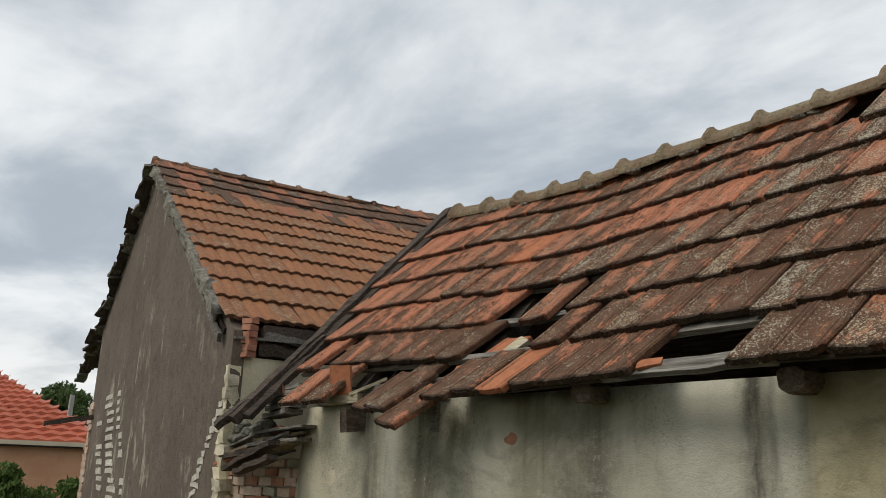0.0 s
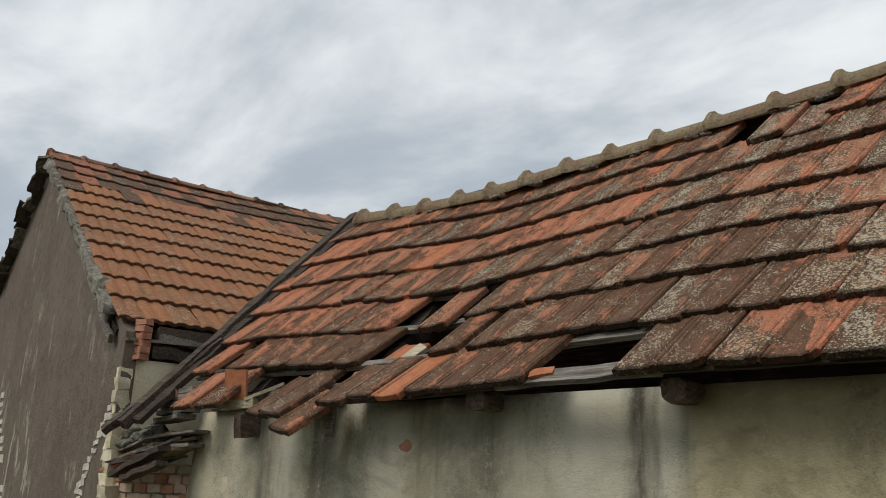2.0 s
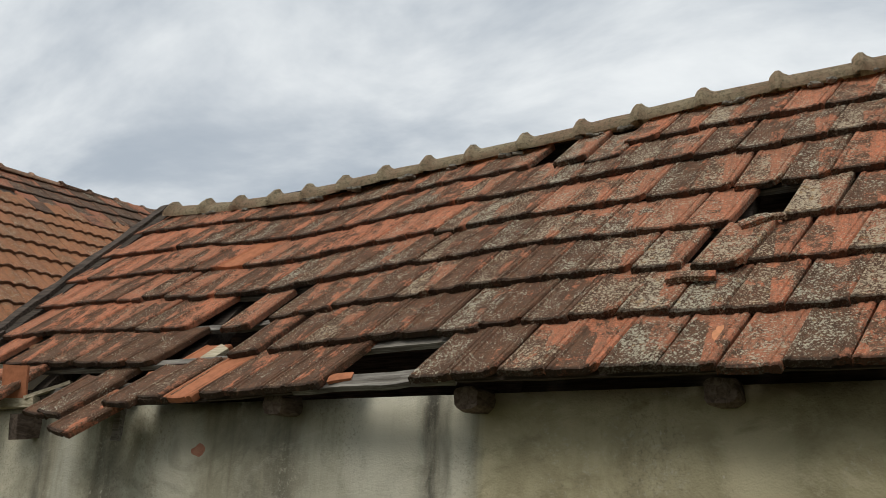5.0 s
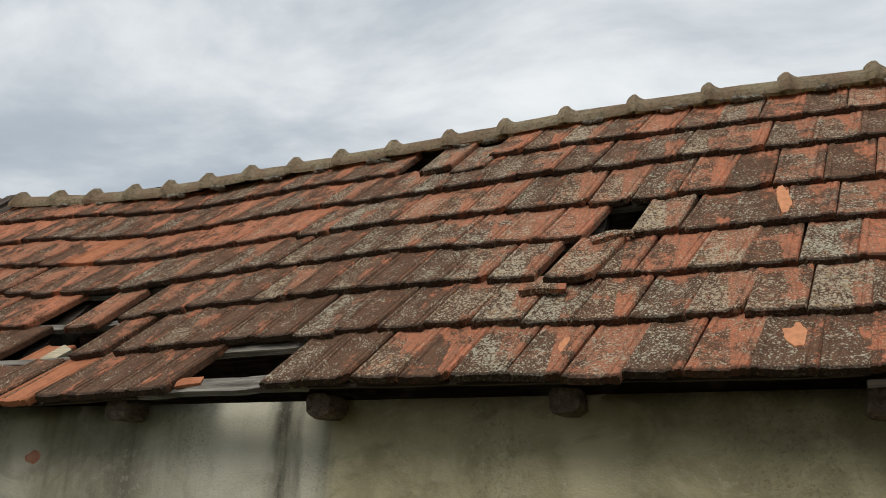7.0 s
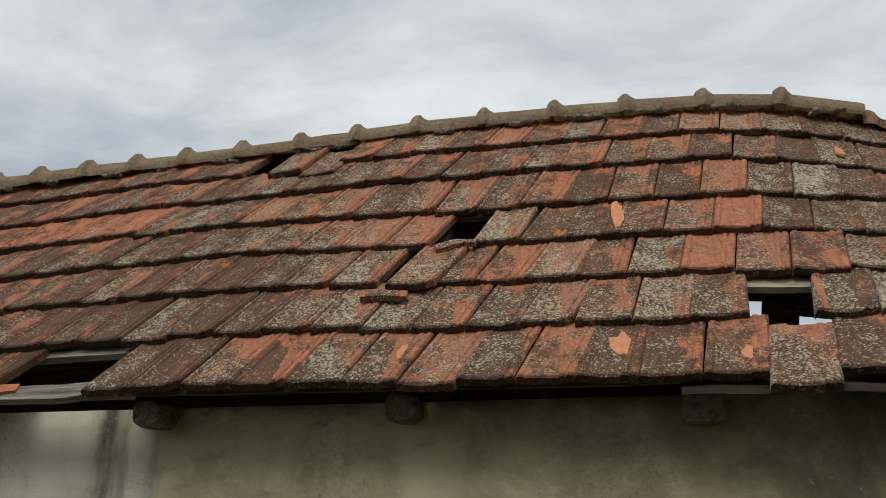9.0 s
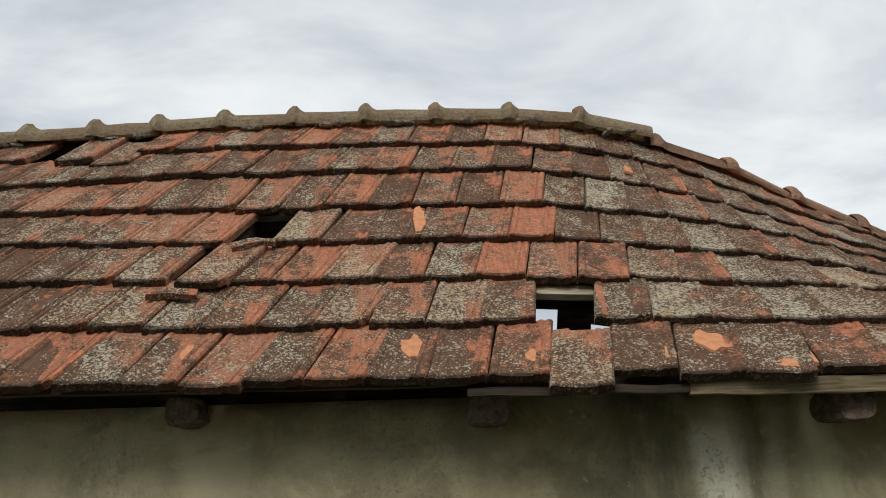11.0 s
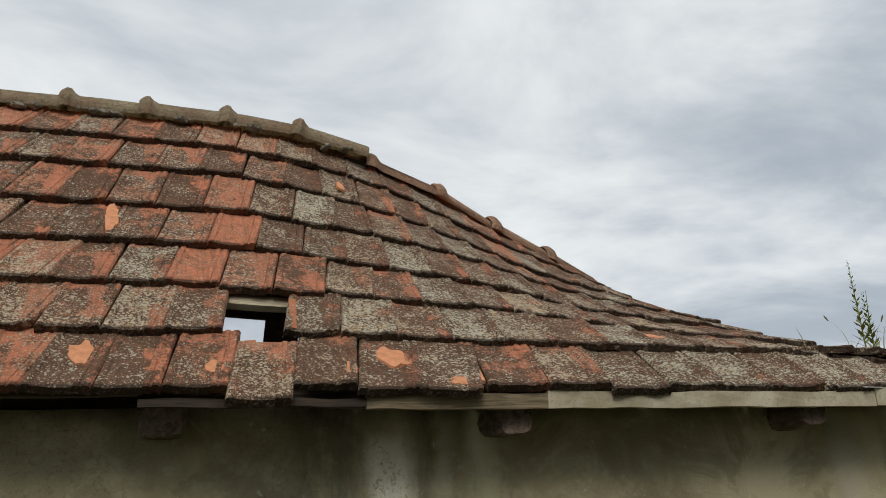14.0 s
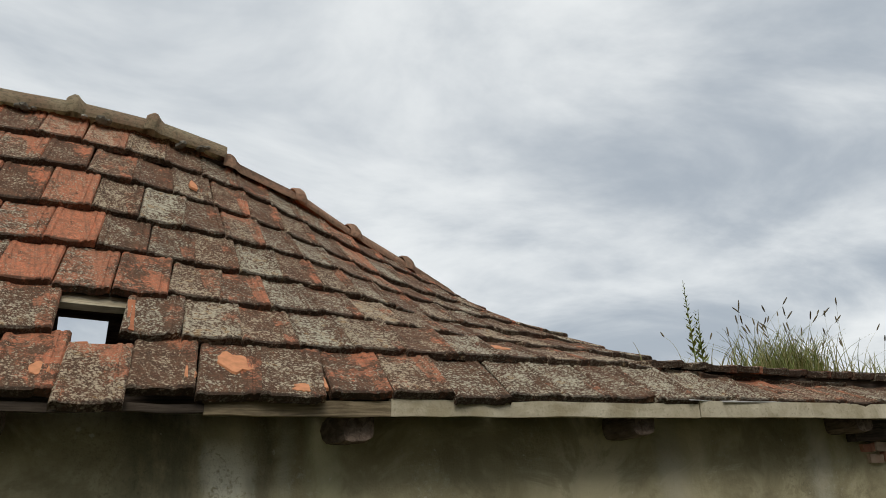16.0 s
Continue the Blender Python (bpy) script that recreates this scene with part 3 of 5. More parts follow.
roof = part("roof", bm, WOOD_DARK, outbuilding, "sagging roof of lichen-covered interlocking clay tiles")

# rear slope and closed end of the caved-in part
bm = bmesh.new()
rim = []
for i in range(17):
    x = 1.69 + (3.70 - 1.69) * i / 16
    top_ = on_roof(x, 7.0, -0.06)
    rim.append([bm.verts.new(v) for v in (top_, (x, top_.y + 0.6, top_.z - 0.62), (x, max(BACK_Y, top_.y + 0.7), 1.9))])
for i in range(16):
    for j in range(2):
        bm.faces.new((rim[i][j], rim[i + 1][j], rim[i + 1][j + 1], rim[i][j + 1]))
end_ = [bm.verts.new(on_roof(3.70, 7.0 - 0.5 * i, -0.06)) for i in range(1, 11)]
bm.faces.new([rim[16][2], rim[16][1], rim[16][0], *end_, bm.verts.new((3.70, WALL_Y + 0.3, 1.9))])
bmesh.ops.solidify(bm, geom=bm.faces[:], thickness=0.03)
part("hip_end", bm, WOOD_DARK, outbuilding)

# gable triangles that close the loft
for x in (left_x + 0.25, 1.95):
    bm = bmesh.new()
    top_z = RIDGE_Z - 0.30 if x < 0 else RIDGE_Z - 0.75
    slab(bm, [(x, WALL_Y + 0.36, 1.9), (x, BACK_Y - 0.45, 1.9), (x, RIDGE_Y + 0.25, top_z), (x, RIDGE_Y - 0.25, top_z - 0.05)], 0.04)
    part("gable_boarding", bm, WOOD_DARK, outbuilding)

# rafters and their rounded tails, battens, eave boards
RAFTERS = (-4.40, -3.45, -2.52, -1.50, -0.49, 0.58, 1.84, 3.24, 4.80)
for x in RAFTERS:
    a = Vector((x, EAVE_Y - 0.06, EAVE_Z - 0.155))
    top = 6.9 if x < 1.5 else (5.6 if x < 2 else 1.9)
    b = on_roof(x, top, -0.115)
    a2 = on_roof(x, 0.6, -0.115) if x < 3 else on_roof(x, 0.9, -0.13)
    bm = beam(a2, b, 0.10, 0.10, 6, 0.006)
    part("rafter", bm, WOOD_BROWN, outbuilding)
    if x < -3.0:
        continue
    # tail: a hewn pole, sawn off and rounded below
    bm = bmesh.new()
    ring = []
    for j in range(8):
        y = EAVE_Y + (0.105 if x < 1.5 else 0.05) + 0.25 * j / 7
        row = []
        for i in range(14):
            c, s = math.cos(i / 14 * math.tau), math.sin(i / 14 * math.tau)
            wob = 1 + 0.16 * noise.noise(Vector((x * 3 + c * 1.6, y * 5, s * 1.6)))
            shrink = 0.90 if j == 0 else 1.0
            row.append(bm.verts.new((x + (0.062 if x < 0 else 0.074) * wob * math.copysign(abs(c) ** 0.55, c) * shrink, y, EAVE_Z - (0.045 if x < 0 else 0.066 if x < 1.5 else 0.092) + (0.052 if x < 0 else 0.060) * wob * math.copysign(abs(s) ** 0.7, s) * shrink + 0.03 * (y - EAVE_Y))))
        ring.append(row)
    for j in range(7):
        for i in range(14):
            bm.faces.new((ring[j][i], ring[j][(i + 1) % 14], ring[j + 1][(i + 1) % 14], ring[j + 1][i]))
    bm.faces.new(ring[0])
    part("rafter_tail", bm, WOOD_END, outbuilding, "dark rounded rafter tail under the eave", smooth=False)
part("wall_plate", beam((-1.35, WALL_Y + 0.19, 2.165), (right_x, WALL_Y + 0.19, 2.165), 0.22, 0.25, 20, 0.006), WOOD_DARK, outbuilding)
for r in range(1, 8):
    end = hip_x(r) - 0.15
    cut = [-5.2 + (end + 5.2) * i / 9 for i in range(10)]
    for i in range(9):
        if r == 1 and i in (4, 5):
            continue
        part("batten", beam(on_roof(cut[i], r + 0.12, -0.038), on_roof(cut[i + 1] + 0.01, r + 0.12, -0.038), 0.045, 0.03, 4, 0.003, NORMAL), WOOD_GREY, outbuilding)
for a, b in ((-0.24, 0.70), (1.66, 2.24)):
    part("batten", beam(on_roof(a, 1.12, -0.038), on_roof(b, 1.12, -0.038), 0.045, 0.03, 4, 0.003, NORMAL), WOOD_GREY, outbuilding)
# grey only in the tile gap; elsewhere coloured dark as the eave shade
edges = [-3.6, -2.9, -2.3, -1.5, -0.4, 0.5]
for i in range(len(edges) - 1):
    a, b = on_roof(edges[i], 0.14, -0.020), on_roof(edges[i + 1], 0.14, -0.020)
    part("eave_board", beam(a, b, 0.04, 0.032, 6, 0.005), WOOD_GREY if i == 2 else WOOD_DARK, outbuilding)
# the first piece is coloured dark to sink into the eave shade
for a, b, h, wood in ((0.5, 1.25, 0.028, WOOD_BROWN), (1.25, 1.95, 0.058, WOOD_TAN), (1.95, 3.55, 0.064, BOARD), (3.55, 5.8, 0.075, BOARD)):
    part("eave_board", beam((a, EAVE_Y + 0.008, EAVE_Z - 0.026 - 0.012 * (a - 1) * 0.3), (b, EAVE_Y + 0.008, EAVE_Z - 0.030 - 0.012 * (b - 1) * 0.5), 0.026, h, 14, 0.006), wood, outbuilding, "weathered eave board" if h < 0.05 else "pale weathered eave board")

# ---- roof tiles ----


def tile_mesh(name, seed, mat, chip=0.0, lean=0.0):
    """An interlocking tile: flat pan, raised side rolls, thick worn nose."""
    bm = bmesh.new()
    profile = [(0.001, 0.002), (0.008, 0.011), (0.024, 0.012), (0.032, 0.006), (0.100, 0.005), (0.148, 0.005), (0.155, 0.011), (0.168, 0.011), (0.172, 0.007), (0.178, 0.007), (0.182, 0.012), (0.198, 0.012), (0.2055, 0.003)]
    along = [0.0, 0.012, 0.14, 0.26, 0.365]
    top, low = [], []
    for j, y in enumerate(along):
        a, b = [], []
        for i, (x, z) in enumerate(profile):
            e = 0.0
            if j < 2:
                e = 0.004 * noise.noise(Vector((x * 60, seed * 3.1, 0))) + 0.011 * noise.noise(Vector((x * 16, seed * 5.7, 2)))
                if chip and x > 0.206 - chip:
                    e += chip * 0.55 * ((x - 0.206 + chip) / chip)
            zz = z + 0.0025 * noise.noise(Vector((x * 14, y * 9, seed))) - (0.004 if j == 0 else 0.0)
            a.append(bm.verts.new((x + lean * y, y + e, zz)))
            b.append(bm.verts.new((x + lean * y, y + e + (0.003 if j == 0 else 0), zz - 0.030)))
        top.append(a)
        low.append(b)
    n = len(profile)
    for j in range(len(along) - 1):
        for i in range(n - 1):
            bm.faces.new((top[j][i], top[j][i + 1], top[j + 1][i + 1], top[j + 1][i]))
        bm.faces.new((top[j][0], top[j + 1][0], low[j + 1][0], low[j][0]))
        bm.faces.new((top[j][n - 1], low[j][n - 1], low[j + 1][n - 1], top[j + 1][n - 1]))
    for i in range(n - 1):
        bm.faces.new((top[0][i + 1], top[0][i], low[0][i], low[0][i + 1]))
    bm.faces.new([v for v in low[0]] + [v for v in low[-1][::-1]])
    return mesh_of(name, bm, mat)


# the courses were laid askew, more so towards the old end
LEANS = (0.0, 0.09, 0.18, 0.27, 0.36)
GROWTH = {"R": TILE_RED, "M": TILE, "D": TILE_DARK, "L": TILE_LICHEN}
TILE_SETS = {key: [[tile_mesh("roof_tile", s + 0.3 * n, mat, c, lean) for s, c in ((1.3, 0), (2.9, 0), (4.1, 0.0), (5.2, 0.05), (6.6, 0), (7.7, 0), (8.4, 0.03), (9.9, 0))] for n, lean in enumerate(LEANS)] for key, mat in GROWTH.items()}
TILES = TILE_SETS["M"]
TILE_ORANGE = tile_mesh("roof_tile", 3.3, ORANGE, 0.0, 0.36)


def askew(x):
    """Which of the leaning tile shapes suits the place x."""
    drift = float(np.interp(x, [-4.5, -3.0, -1.6, -0.5, 0.9, 2.2, 3.2], [0.40, 0.38, 0.29, 0.26, 0.16, 0.08, 0.0]))
    return min(range(5), key=lambda n: abs(LEANS[n] - drift))


def tile_pose(x, r, wide, lift=0.028, turn=0.0, slide=0.0):
    """Where a tile lies whose lower left corner is at x in course r."""
    a = on_roof(x, r + slide, lift)
    across = on_roof(x + wide, r + slide, lift) - a
    up = on_roof(x, r + slide + 1, lift - 0.031) - a
    ex = across.normalized()
    ey = (up - ex * up.dot(ex)).normalized()
    ez = ex.cross(ey)
    m = Matrix((ex, ey, ez)).transposed().to_4x4()
    m.translation = a
    return m @ pose(0, 0, 0, 0, 0, turn) @ Matrix.Diagonal((across.length / 0.2075, up.length / STEP, 1, 1))


# growth on the tiles, course by course from the eave, columns -12 to 9
COURSES = ("MD--DDMRMRRDMDMDLDMDRM", "MMMDMDDDMLLMLLLDLDLLLL", "RMMDDDDMMMDMMDLRRRLRLM", "RMDDDMMRRRRLMDMRRDRLLM",
           "RRMMDRMRDMMMMDRDRDLMRL", "RRMDRMMDRDDMDMDMDMDDMM", "RRMRRRRRDMMRMMRDRRDDRR")


def growth(k, r):
    if -12 <= k <= 9:
        return COURSES[r][k + 12].replace("-", "M")
    if k < -12:
        return rng.choice("RRMMM" if r > 1 else "RMMMD")
    return rng.choice("MDDLM" if r < 4 else "RRRM" if r == 6 else "RMDM")


GONE = {(-10, 0), (-9, 0), (-2, 3), (-8, 6), (4, 1), (-17, 2), (-16, 2), (-15, 2), (-17, 1), (-16, 1), (-15, 1), (-24, 1), (-23, 0), (-24, 0), (-25, 0), (-21, 0), (-20, 0), (-19, 0), (-22, 0), (-18, 0), (-17, 0)}
ORANGES = {(-18, 4)}
PUSHED = {(-11, 0): -0.10, (-14, 1): -0.07, (-3, 2): 0.05, (4, 0): -0.018, (5, 0): -0.008, (6, 0): -0.012, (7, 0): -0.03}
LIFTED = {(-7, 6): (0.02, 3, -0.28), (-6, 6): (0.0, 2, -0.42), (-3, 2): (0.022, -3, -0.14), (-2, 2): (0.0, 0, 0.0), (-1, 3): (0.006, 3, -0.03), (7, 0): (0.008, -6, -0.10), (10, 0): (0.0, 2, -0.05), (4, 0): (0.014, 0, -0.24), (6, 0): (0.0, 1, -0.04), (-20, 3): (0.0, 7, 0.0), (-10, 4): (0.0, 0, -0.1)}
for r in range(7):
    for k in range(-25, 28):
        x = column_x(k, r)
        wide = column_x(k + 1, r) - x
        if (k, r) in GONE or x + wide * 0.75 > hip_x(r + 0.82) + 0.06:
            continue
        x += PUSHED.get((k, r), 0.0)
        extra, turn, slide = LIFTED.get((k, r), (0.0, 0.0, 0.0))
        jig = rng.uniform(0, 1)
        m = tile_pose(x, r, wide, 0.033 + extra + rng.uniform(-0.003, 0.004), turn + rng.gauss(0, 0.9), slide + rng.gauss(0, 0.022))
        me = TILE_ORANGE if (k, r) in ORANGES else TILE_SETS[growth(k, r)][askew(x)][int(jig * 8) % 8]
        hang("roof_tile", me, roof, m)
# slipped and hanging tiles at the ruined corner
for x, r, turn, lift, me in ((-4.66, -0.15, 3, 0.05, 0), (-3.80, -0.62, -14, 0.03, 1), (-3.98, -0.30, -10, 0.045, 2), (-4.12, -0.28, -8, 0.03, 4), (-3.55, -0.10, -6, 0.05, 5),
                             (-3.38, 0.02, -5, 0.03, 6), (-3.95, 0.35, -4, 0.0, 3), (-4.98, -0.12, 3, 0.035, 7)):
    hang("roof_tile", TILES[3][me], roof, tile_pose(x, r, WIDE, lift, turn))
hang("roof_tile", TILE_ORANGE, roof, tile_pose(-3.14, 0.0, WIDE, 0.036, -4))
hang("roof_tile", TILE_SETS["R"][3][1], roof, tile_pose(-3.24, 1.86, WIDE, 0.03, 1), "loose red tile bridging the hole")
hang("roof_tile", TILE_SETS["D"][3][2], roof, tile_pose(-3.36, 0.04, WIDE, 0.045, -6))
hang("roof_tile", TILE_ORANGE, roof, tile_pose(-3.50, 0.62, WIDE, -0.01, -4), "clean orange clay tile")

# bright scars where the face of a tile broke away, and loose bits


def scar(x, r, sx, sy, seed, name="broken_face"):
    bm = bmesh.new()
    pts = []
    for i in range(22):
        a = i / 22 * math.tau
        q_ = 1 + 0.45 * noise.noise(Vector((math.cos(a) * 1.4, math.sin(a) * 1.4, seed * 3.1))) + 0.30 * noise.noise(Vector((math.cos(a) * 4, math.sin(a) * 4, seed * 7.7)))
        pts.append(Vector((sx * q_ * math.cos(a), sy * q_ * math.sin(a), 0.0)))
    m = tile_pose(x, r, WIDE, 0.0)
    m = Matrix.Translation(NORMAL * ((0.044 if r < 3 else 0.058) - 0.031 * (r % 1))) @ m
    top = [bm.verts.new(p + Vector((0, 0, 0.001))) for p in pts]
    low = [bm.verts.new(p * 1.05 - Vector((0, 0, 0.012))) for p in pts]
    bm.faces.new(top)
    for i in range(22):
        j = (i + 1) % 22
        bm.faces.new((top[i], low[i], low[j], top[j]))
    part(name, bm, SCAR, roof, "raw orange broken tile face", m)


for x, r, sx, sy, seed in ((0.31, 0.62, 0.044, 0.066, 1.0), (0.345, 3.55, 0.030, 0.12, 2.6), (1.385, 0.58, 0.058, 0.075, 3.0), (1.21, 0.35, 0.024, 0.045, 4.5),
                           (-0.48, 0.58, 0.022, 0.05, 5.5), (1.45, 5.40, 0.022, 0.04, 6.0), (1.69, 0.25, 0.014, 0.06, 7.0), (0.74, 0.34, 0.03, 0.04, 9.0),
                           (1.60, 0.05, 0.04, 0.03, 10.0), (2.72, 1.6, 0.08, 0.04, 8.0)):
    scar(x, r, sx, sy, seed)
for x, r, a, b, t in ((-0.62, 1.66, 0.20, 0.05, 2), (-0.40, 2.86, 0.13, 0.05, 20), (-0.33, 2.92, 0.10, 0.03, 8)):
    bm = bmesh.new()
    rough_box(bm, (a, b, 0.022), tile_pose(x, r, WIDE, 0.045, t), (4, 2, 1), 0.004 if b < 0.03 else 0.012, x * 9)
    part("tile_fragment", bm, TILE_LICHEN, roof)
for x, r, a, b, t in ((1.045, 1.42, 0.25, 0.026, 84), (0.83, 0.84, 0.13, 0.04, 5), (-2.09, 0.22, 0.11, 0.06, 14), (-3.44, 0.78, 0.15, 0.07, 8), (-3.30, 0.86, 0.10, 0.06, -10)):
    bm = bmesh.new()
    rough_box(bm, (a, b, 0.014), tile_pose(x, r, WIDE, 0.03 if x > 1 else 0.006, t), (5, 2, 1), 0.006 if b < 0.03 else 0.014, x * 7)
    part("tile_fragment", bm, ORANGE, roof, "broken orange tile fragment")
# boards that show in the gaps
part("eave_board", beam(on_roof(-2.34, 0.17, -0.012), on_roof(-1.50, 0.17, -0.016), 0.085, 0.028, 12, 0.008, NORMAL), WOOD_GREY, outbuilding, "grey weathered eave board bared by missing tiles")
part("batten", beam(on_roof(-2.40, 1.05, -0.03), on_roof(-1.35, 1.05, -0.03), 0.075, 0.03, 8, 0.006, NORMAL), WOOD_GREY, roof)
part("batten", beam(on_roof(0.62, 1.95, -0.03), on_roof(1.30, 1.95, -0.03), 0.07, 0.03, 6, 0.004, NORMAL), WOOD_PALE, roof)

# ---- ridge and hip caps ----


def cap_mesh(seed, mat, length=0.42, radius=0.076):
    """A ridge cap: an angular trough turned over, with a raised collar at one end."""
    bm = bmesh.new()
    rows = []
    for y, s in ((0.0, 1.10), (0.012, 1.26), (0.035, 1.42), (0.055, 1.40), (0.075, 1.16), (0.10, 1.0), (0.22, 0.97), (length - 0.02, 0.93), (length, 0.90)):
        row = []
        for i in range(13):
            a = math.pi * (-0.06 + 1.12 * i / 12)
            peak = 1 + 0.30 * math.exp(-((a - math.pi / 2) / 0.42) ** 2)
            rr = radius * s * peak * (1 + 0.05 * noise.noise(Vector((a * 2, y * 12, seed))))
            row.append(bm.verts.new((y, -rr * math.cos(a) * 1.12, rr * math.sin(a))))
        rows.append(row)
    for j in range(len(rows) - 1):
        for i in range(12):
            bm.faces.new((rows[j][i], rows[j + 1][i], rows[j + 1][i + 1], rows[j][i + 1]))
    bmesh.ops.solidify(bm, geom=bm.faces[:], thickness=0.016)
    bmesh.ops.recalc_face_normals(bm, faces=bm.faces[:])
    return mesh_of("ridge_tile", bm, mat)


HIP_CAPS = [cap_mesh(s, HIP_CLAY) for s in (0.8, 2.3, 4.4)]
CAP_X = [-5.15, -4.2, -3.6, -2.9, -2.2, -1.5, -0.8, 0.05, 0.85, 1.26, 1.72]
CAP_Z = [3.87, 3.80, 3.785, 3.82, 3.845, 3.88, 3.925, 3.945, 3.94, 3.91, 3.80]


def cap_top(x):
    return float(np.interp(x, CAP_X, CAP_Z))


xs = [-4.98, -4.61, -4.26, -3.91, -3.59, -3.27, -2.93, -2.59, -2.25, -1.88, -1.50, -1.14, -0.77, -0.37, 0.04, 0.44, 0.86, 1.26, 1.68]
for i in range(18):
    a = Vector((xs[i] - 0.03, RIDGE_Y - 0.01, cap_top(xs[i]) - 0.125))
    b = Vector((xs[i + 1] - 0.03, RIDGE_Y - 0.01, cap_top(xs[i + 1]) - 0.125))
    m = between(a, b)
    m.translation = a
    length = (b - a).length + 0.035
    hang("ridge_tile", cap_mesh(0.4 + 1.37 * i, RIDGE, length), roof, m @ pose(0, 0, 0, 0, 0, 0.7 * math.sin(i * 2.1)))
hips = [(1.66, -0.030), (2.12, -0.185), (2.54, -0.392), (2.99, -0.588), (3.43, -0.790)]
for i in range(4):
    (xa, na), (xb, nb) = hips[i], hips[i + 1]
    a, b = [Vector((x, EAVE_Y, EAVE_Z)) + UPSLOPE * (STEP * 6.8) + NORMAL * (n - 0.062) for x, n in ((xa, na), (xb, nb))]
    m = between(a, b)
    m.translation = a
    hang("hip_tile", HIP_CAPS[i % 3], roof, m @ Matrix.Diagonal(((b - a).length * 1.06 / 0.42, 0.85, 0.84, 1)), "reddish clay hip cap")
for x in (-4.55, -4.1, -3.5, -3.1, -2.75, -2.3, -1.95, -1.42, -1.2, -0.62, -0.15, 0.16, 0.27, 0.62, 1.02, 1.50):
    for i in range(5):
        bm = bmesh.new()
        chunk(bm, rng.uniform(0.018, 0.034), pose(x + rng.uniform(-0.10, 0.10), RIDGE_Y - 0.09 + rng.uniform(-0.02, 0.02), cap_top(x) - 0.15), x + i, 0.6, 1)
        part("mortar_lump", bm, GREY_CRUST, roof)

# ---- ruined left end: barge board, rubble, brick wall ----
part("barge_board", beam(on_roof(-5.06, 7.2, 0.01), on_roof(-5.32, -0.35, 0.0), 0.12, 0.04, 30, 0.013, NORMAL), WOOD_BROWN, outbuilding, "brown cracked plank along the roof edge")
part("barge_board", beam(on_roof(-5.16, 7.35, 0.02), on_roof(-5.44, -0.5, 0.02), 0.11, 0.07, 30, 0.015, NORMAL), WOOD_DARK, outbuilding, "dark split barge board along the roof edge")
part("barge_board", beam(on_roof(-5.25, 2.2, 0.02), on_roof(-5.56, -0.75, 0.03), 0.09, 0.05, 20, 0.02, NORMAL), WOOD_DARK, outbuilding)
part("hanging_stub", beam((-3.55, 3.14, 2.02), (-3.55, 3.13, 1.85), 0.045, 0.03, 4, 0.004, (0, 1, 0)), WOOD_GREY, outbuilding, "splintered grey stub of wood")
part("wall_plate", beam((-4.9, 3.30, 2.10), (-3.6, 3.30, 2.12), 0.12, 0.10, 10, 0.010), WOOD_GREY, outbuilding)
part("wall_plate", beam((-4.58, 3.12, 2.07), (-4.35, 3.20, 2.08), 0.06, 0.06, 4, 0.006), WOOD_PALE, outbuilding)
part("broken_batten", beam((-4.40, 3.16, 2.10), (-4.20, 3.30, 2.20), 0.05, 0.02, 4, 0.004), WOOD_PALE, outbuilding)
part("broken_batten", beam(on_roof(-3.15, 1.55, -0.03), on_roof(-3.35, 0.55, -0.03), 0.10, 0.025, 5, 0.004, NORMAL), WOOD_PALE, outbuilding)
part("rafter_tail", beam((-4.42, 3.13, 1.93), (-4.42, 3.40, 1.97), 0.065, 0.15, 5, 0.010), WOOD_END, outbuilding)
bm = bmesh.new()
rough_box(bm, (0.16, 0.02, 0.19), pose(-4.46, 3.12, 2.19, 8, 0, 20), (3, 1, 4), 0.006, 3.0)
part("broken_tile", bm, ORANGE, outbuilding, "upright broken orange tile")
# exposed brick in the plaster
for i, (x, z) in enumerate(((-3.11, 1.81),)):
    bm = bmesh.new()
    chunk(bm, 0.052, pose(x, WALL_Y + 0.004, z, 90, 0, 0), i + 5.5, 0.22, 3)
    part("brick", bm, BRICK, outbuilding)
for x, z, s in ((-3.12, 1.93, 0.05), (-2.92, 1.90, 0.035), (-4.72, 1.55, 0.10), (-4.80, 1.40, 0.09)):
    bm = bmesh.new()
    chunk(bm, s, pose(x, WALL_Y + 0.004, z, 90, 0, 0), x, 0.09, 3)
    part("plaster_flake", bm, PALE_MORTAR, outbuilding)

# rotten rubble on top of the link wall
rubble = thing("rubble_heap", "heap of broken tiles and rotten boards on the brick wall", "rubble")
for i in range(14):
    bm = bmesh.new()
    chunk(bm, rng.uniform(0.05, 0.085), pose(-5.80 + 0.03 * i, 3.18 + rng.uniform(-0.04, 0.08), 1.86 + rng.uniform(-0.09, 0.09)), i * 1.3, 0.7, 3)
    part("mortar_lump", bm, CRUST, rubble, "crumbling lichened mortar")
for i in range(15):
    x = -5.72 + 0.55 * ((i * 0.38) % 1.0)
    z = 1.71 + 0.011 * i + 0.16 * (x + 5.45) + rng.uniform(0, 0.02)
    bm = bmesh.new()
    rough_box(bm, (rng.uniform(0.32, 0.55), 0.16, rng.uniform(0.014, 0.026)), pose(x, 3.20 + rng.uniform(-0.05, 0.05), z, rng.uniform(-12, 6), rng.uniform(-14, -4), rng.uniform(-14, 14)), (7, 2, 1), 0.009, i * 2.1)
    part("rotten_board" if i % 4 else "tile_shard", bm, (TILE, WOOD_GREY, WOOD_TAN, WOOD_GREY)[i % 4], rubble)
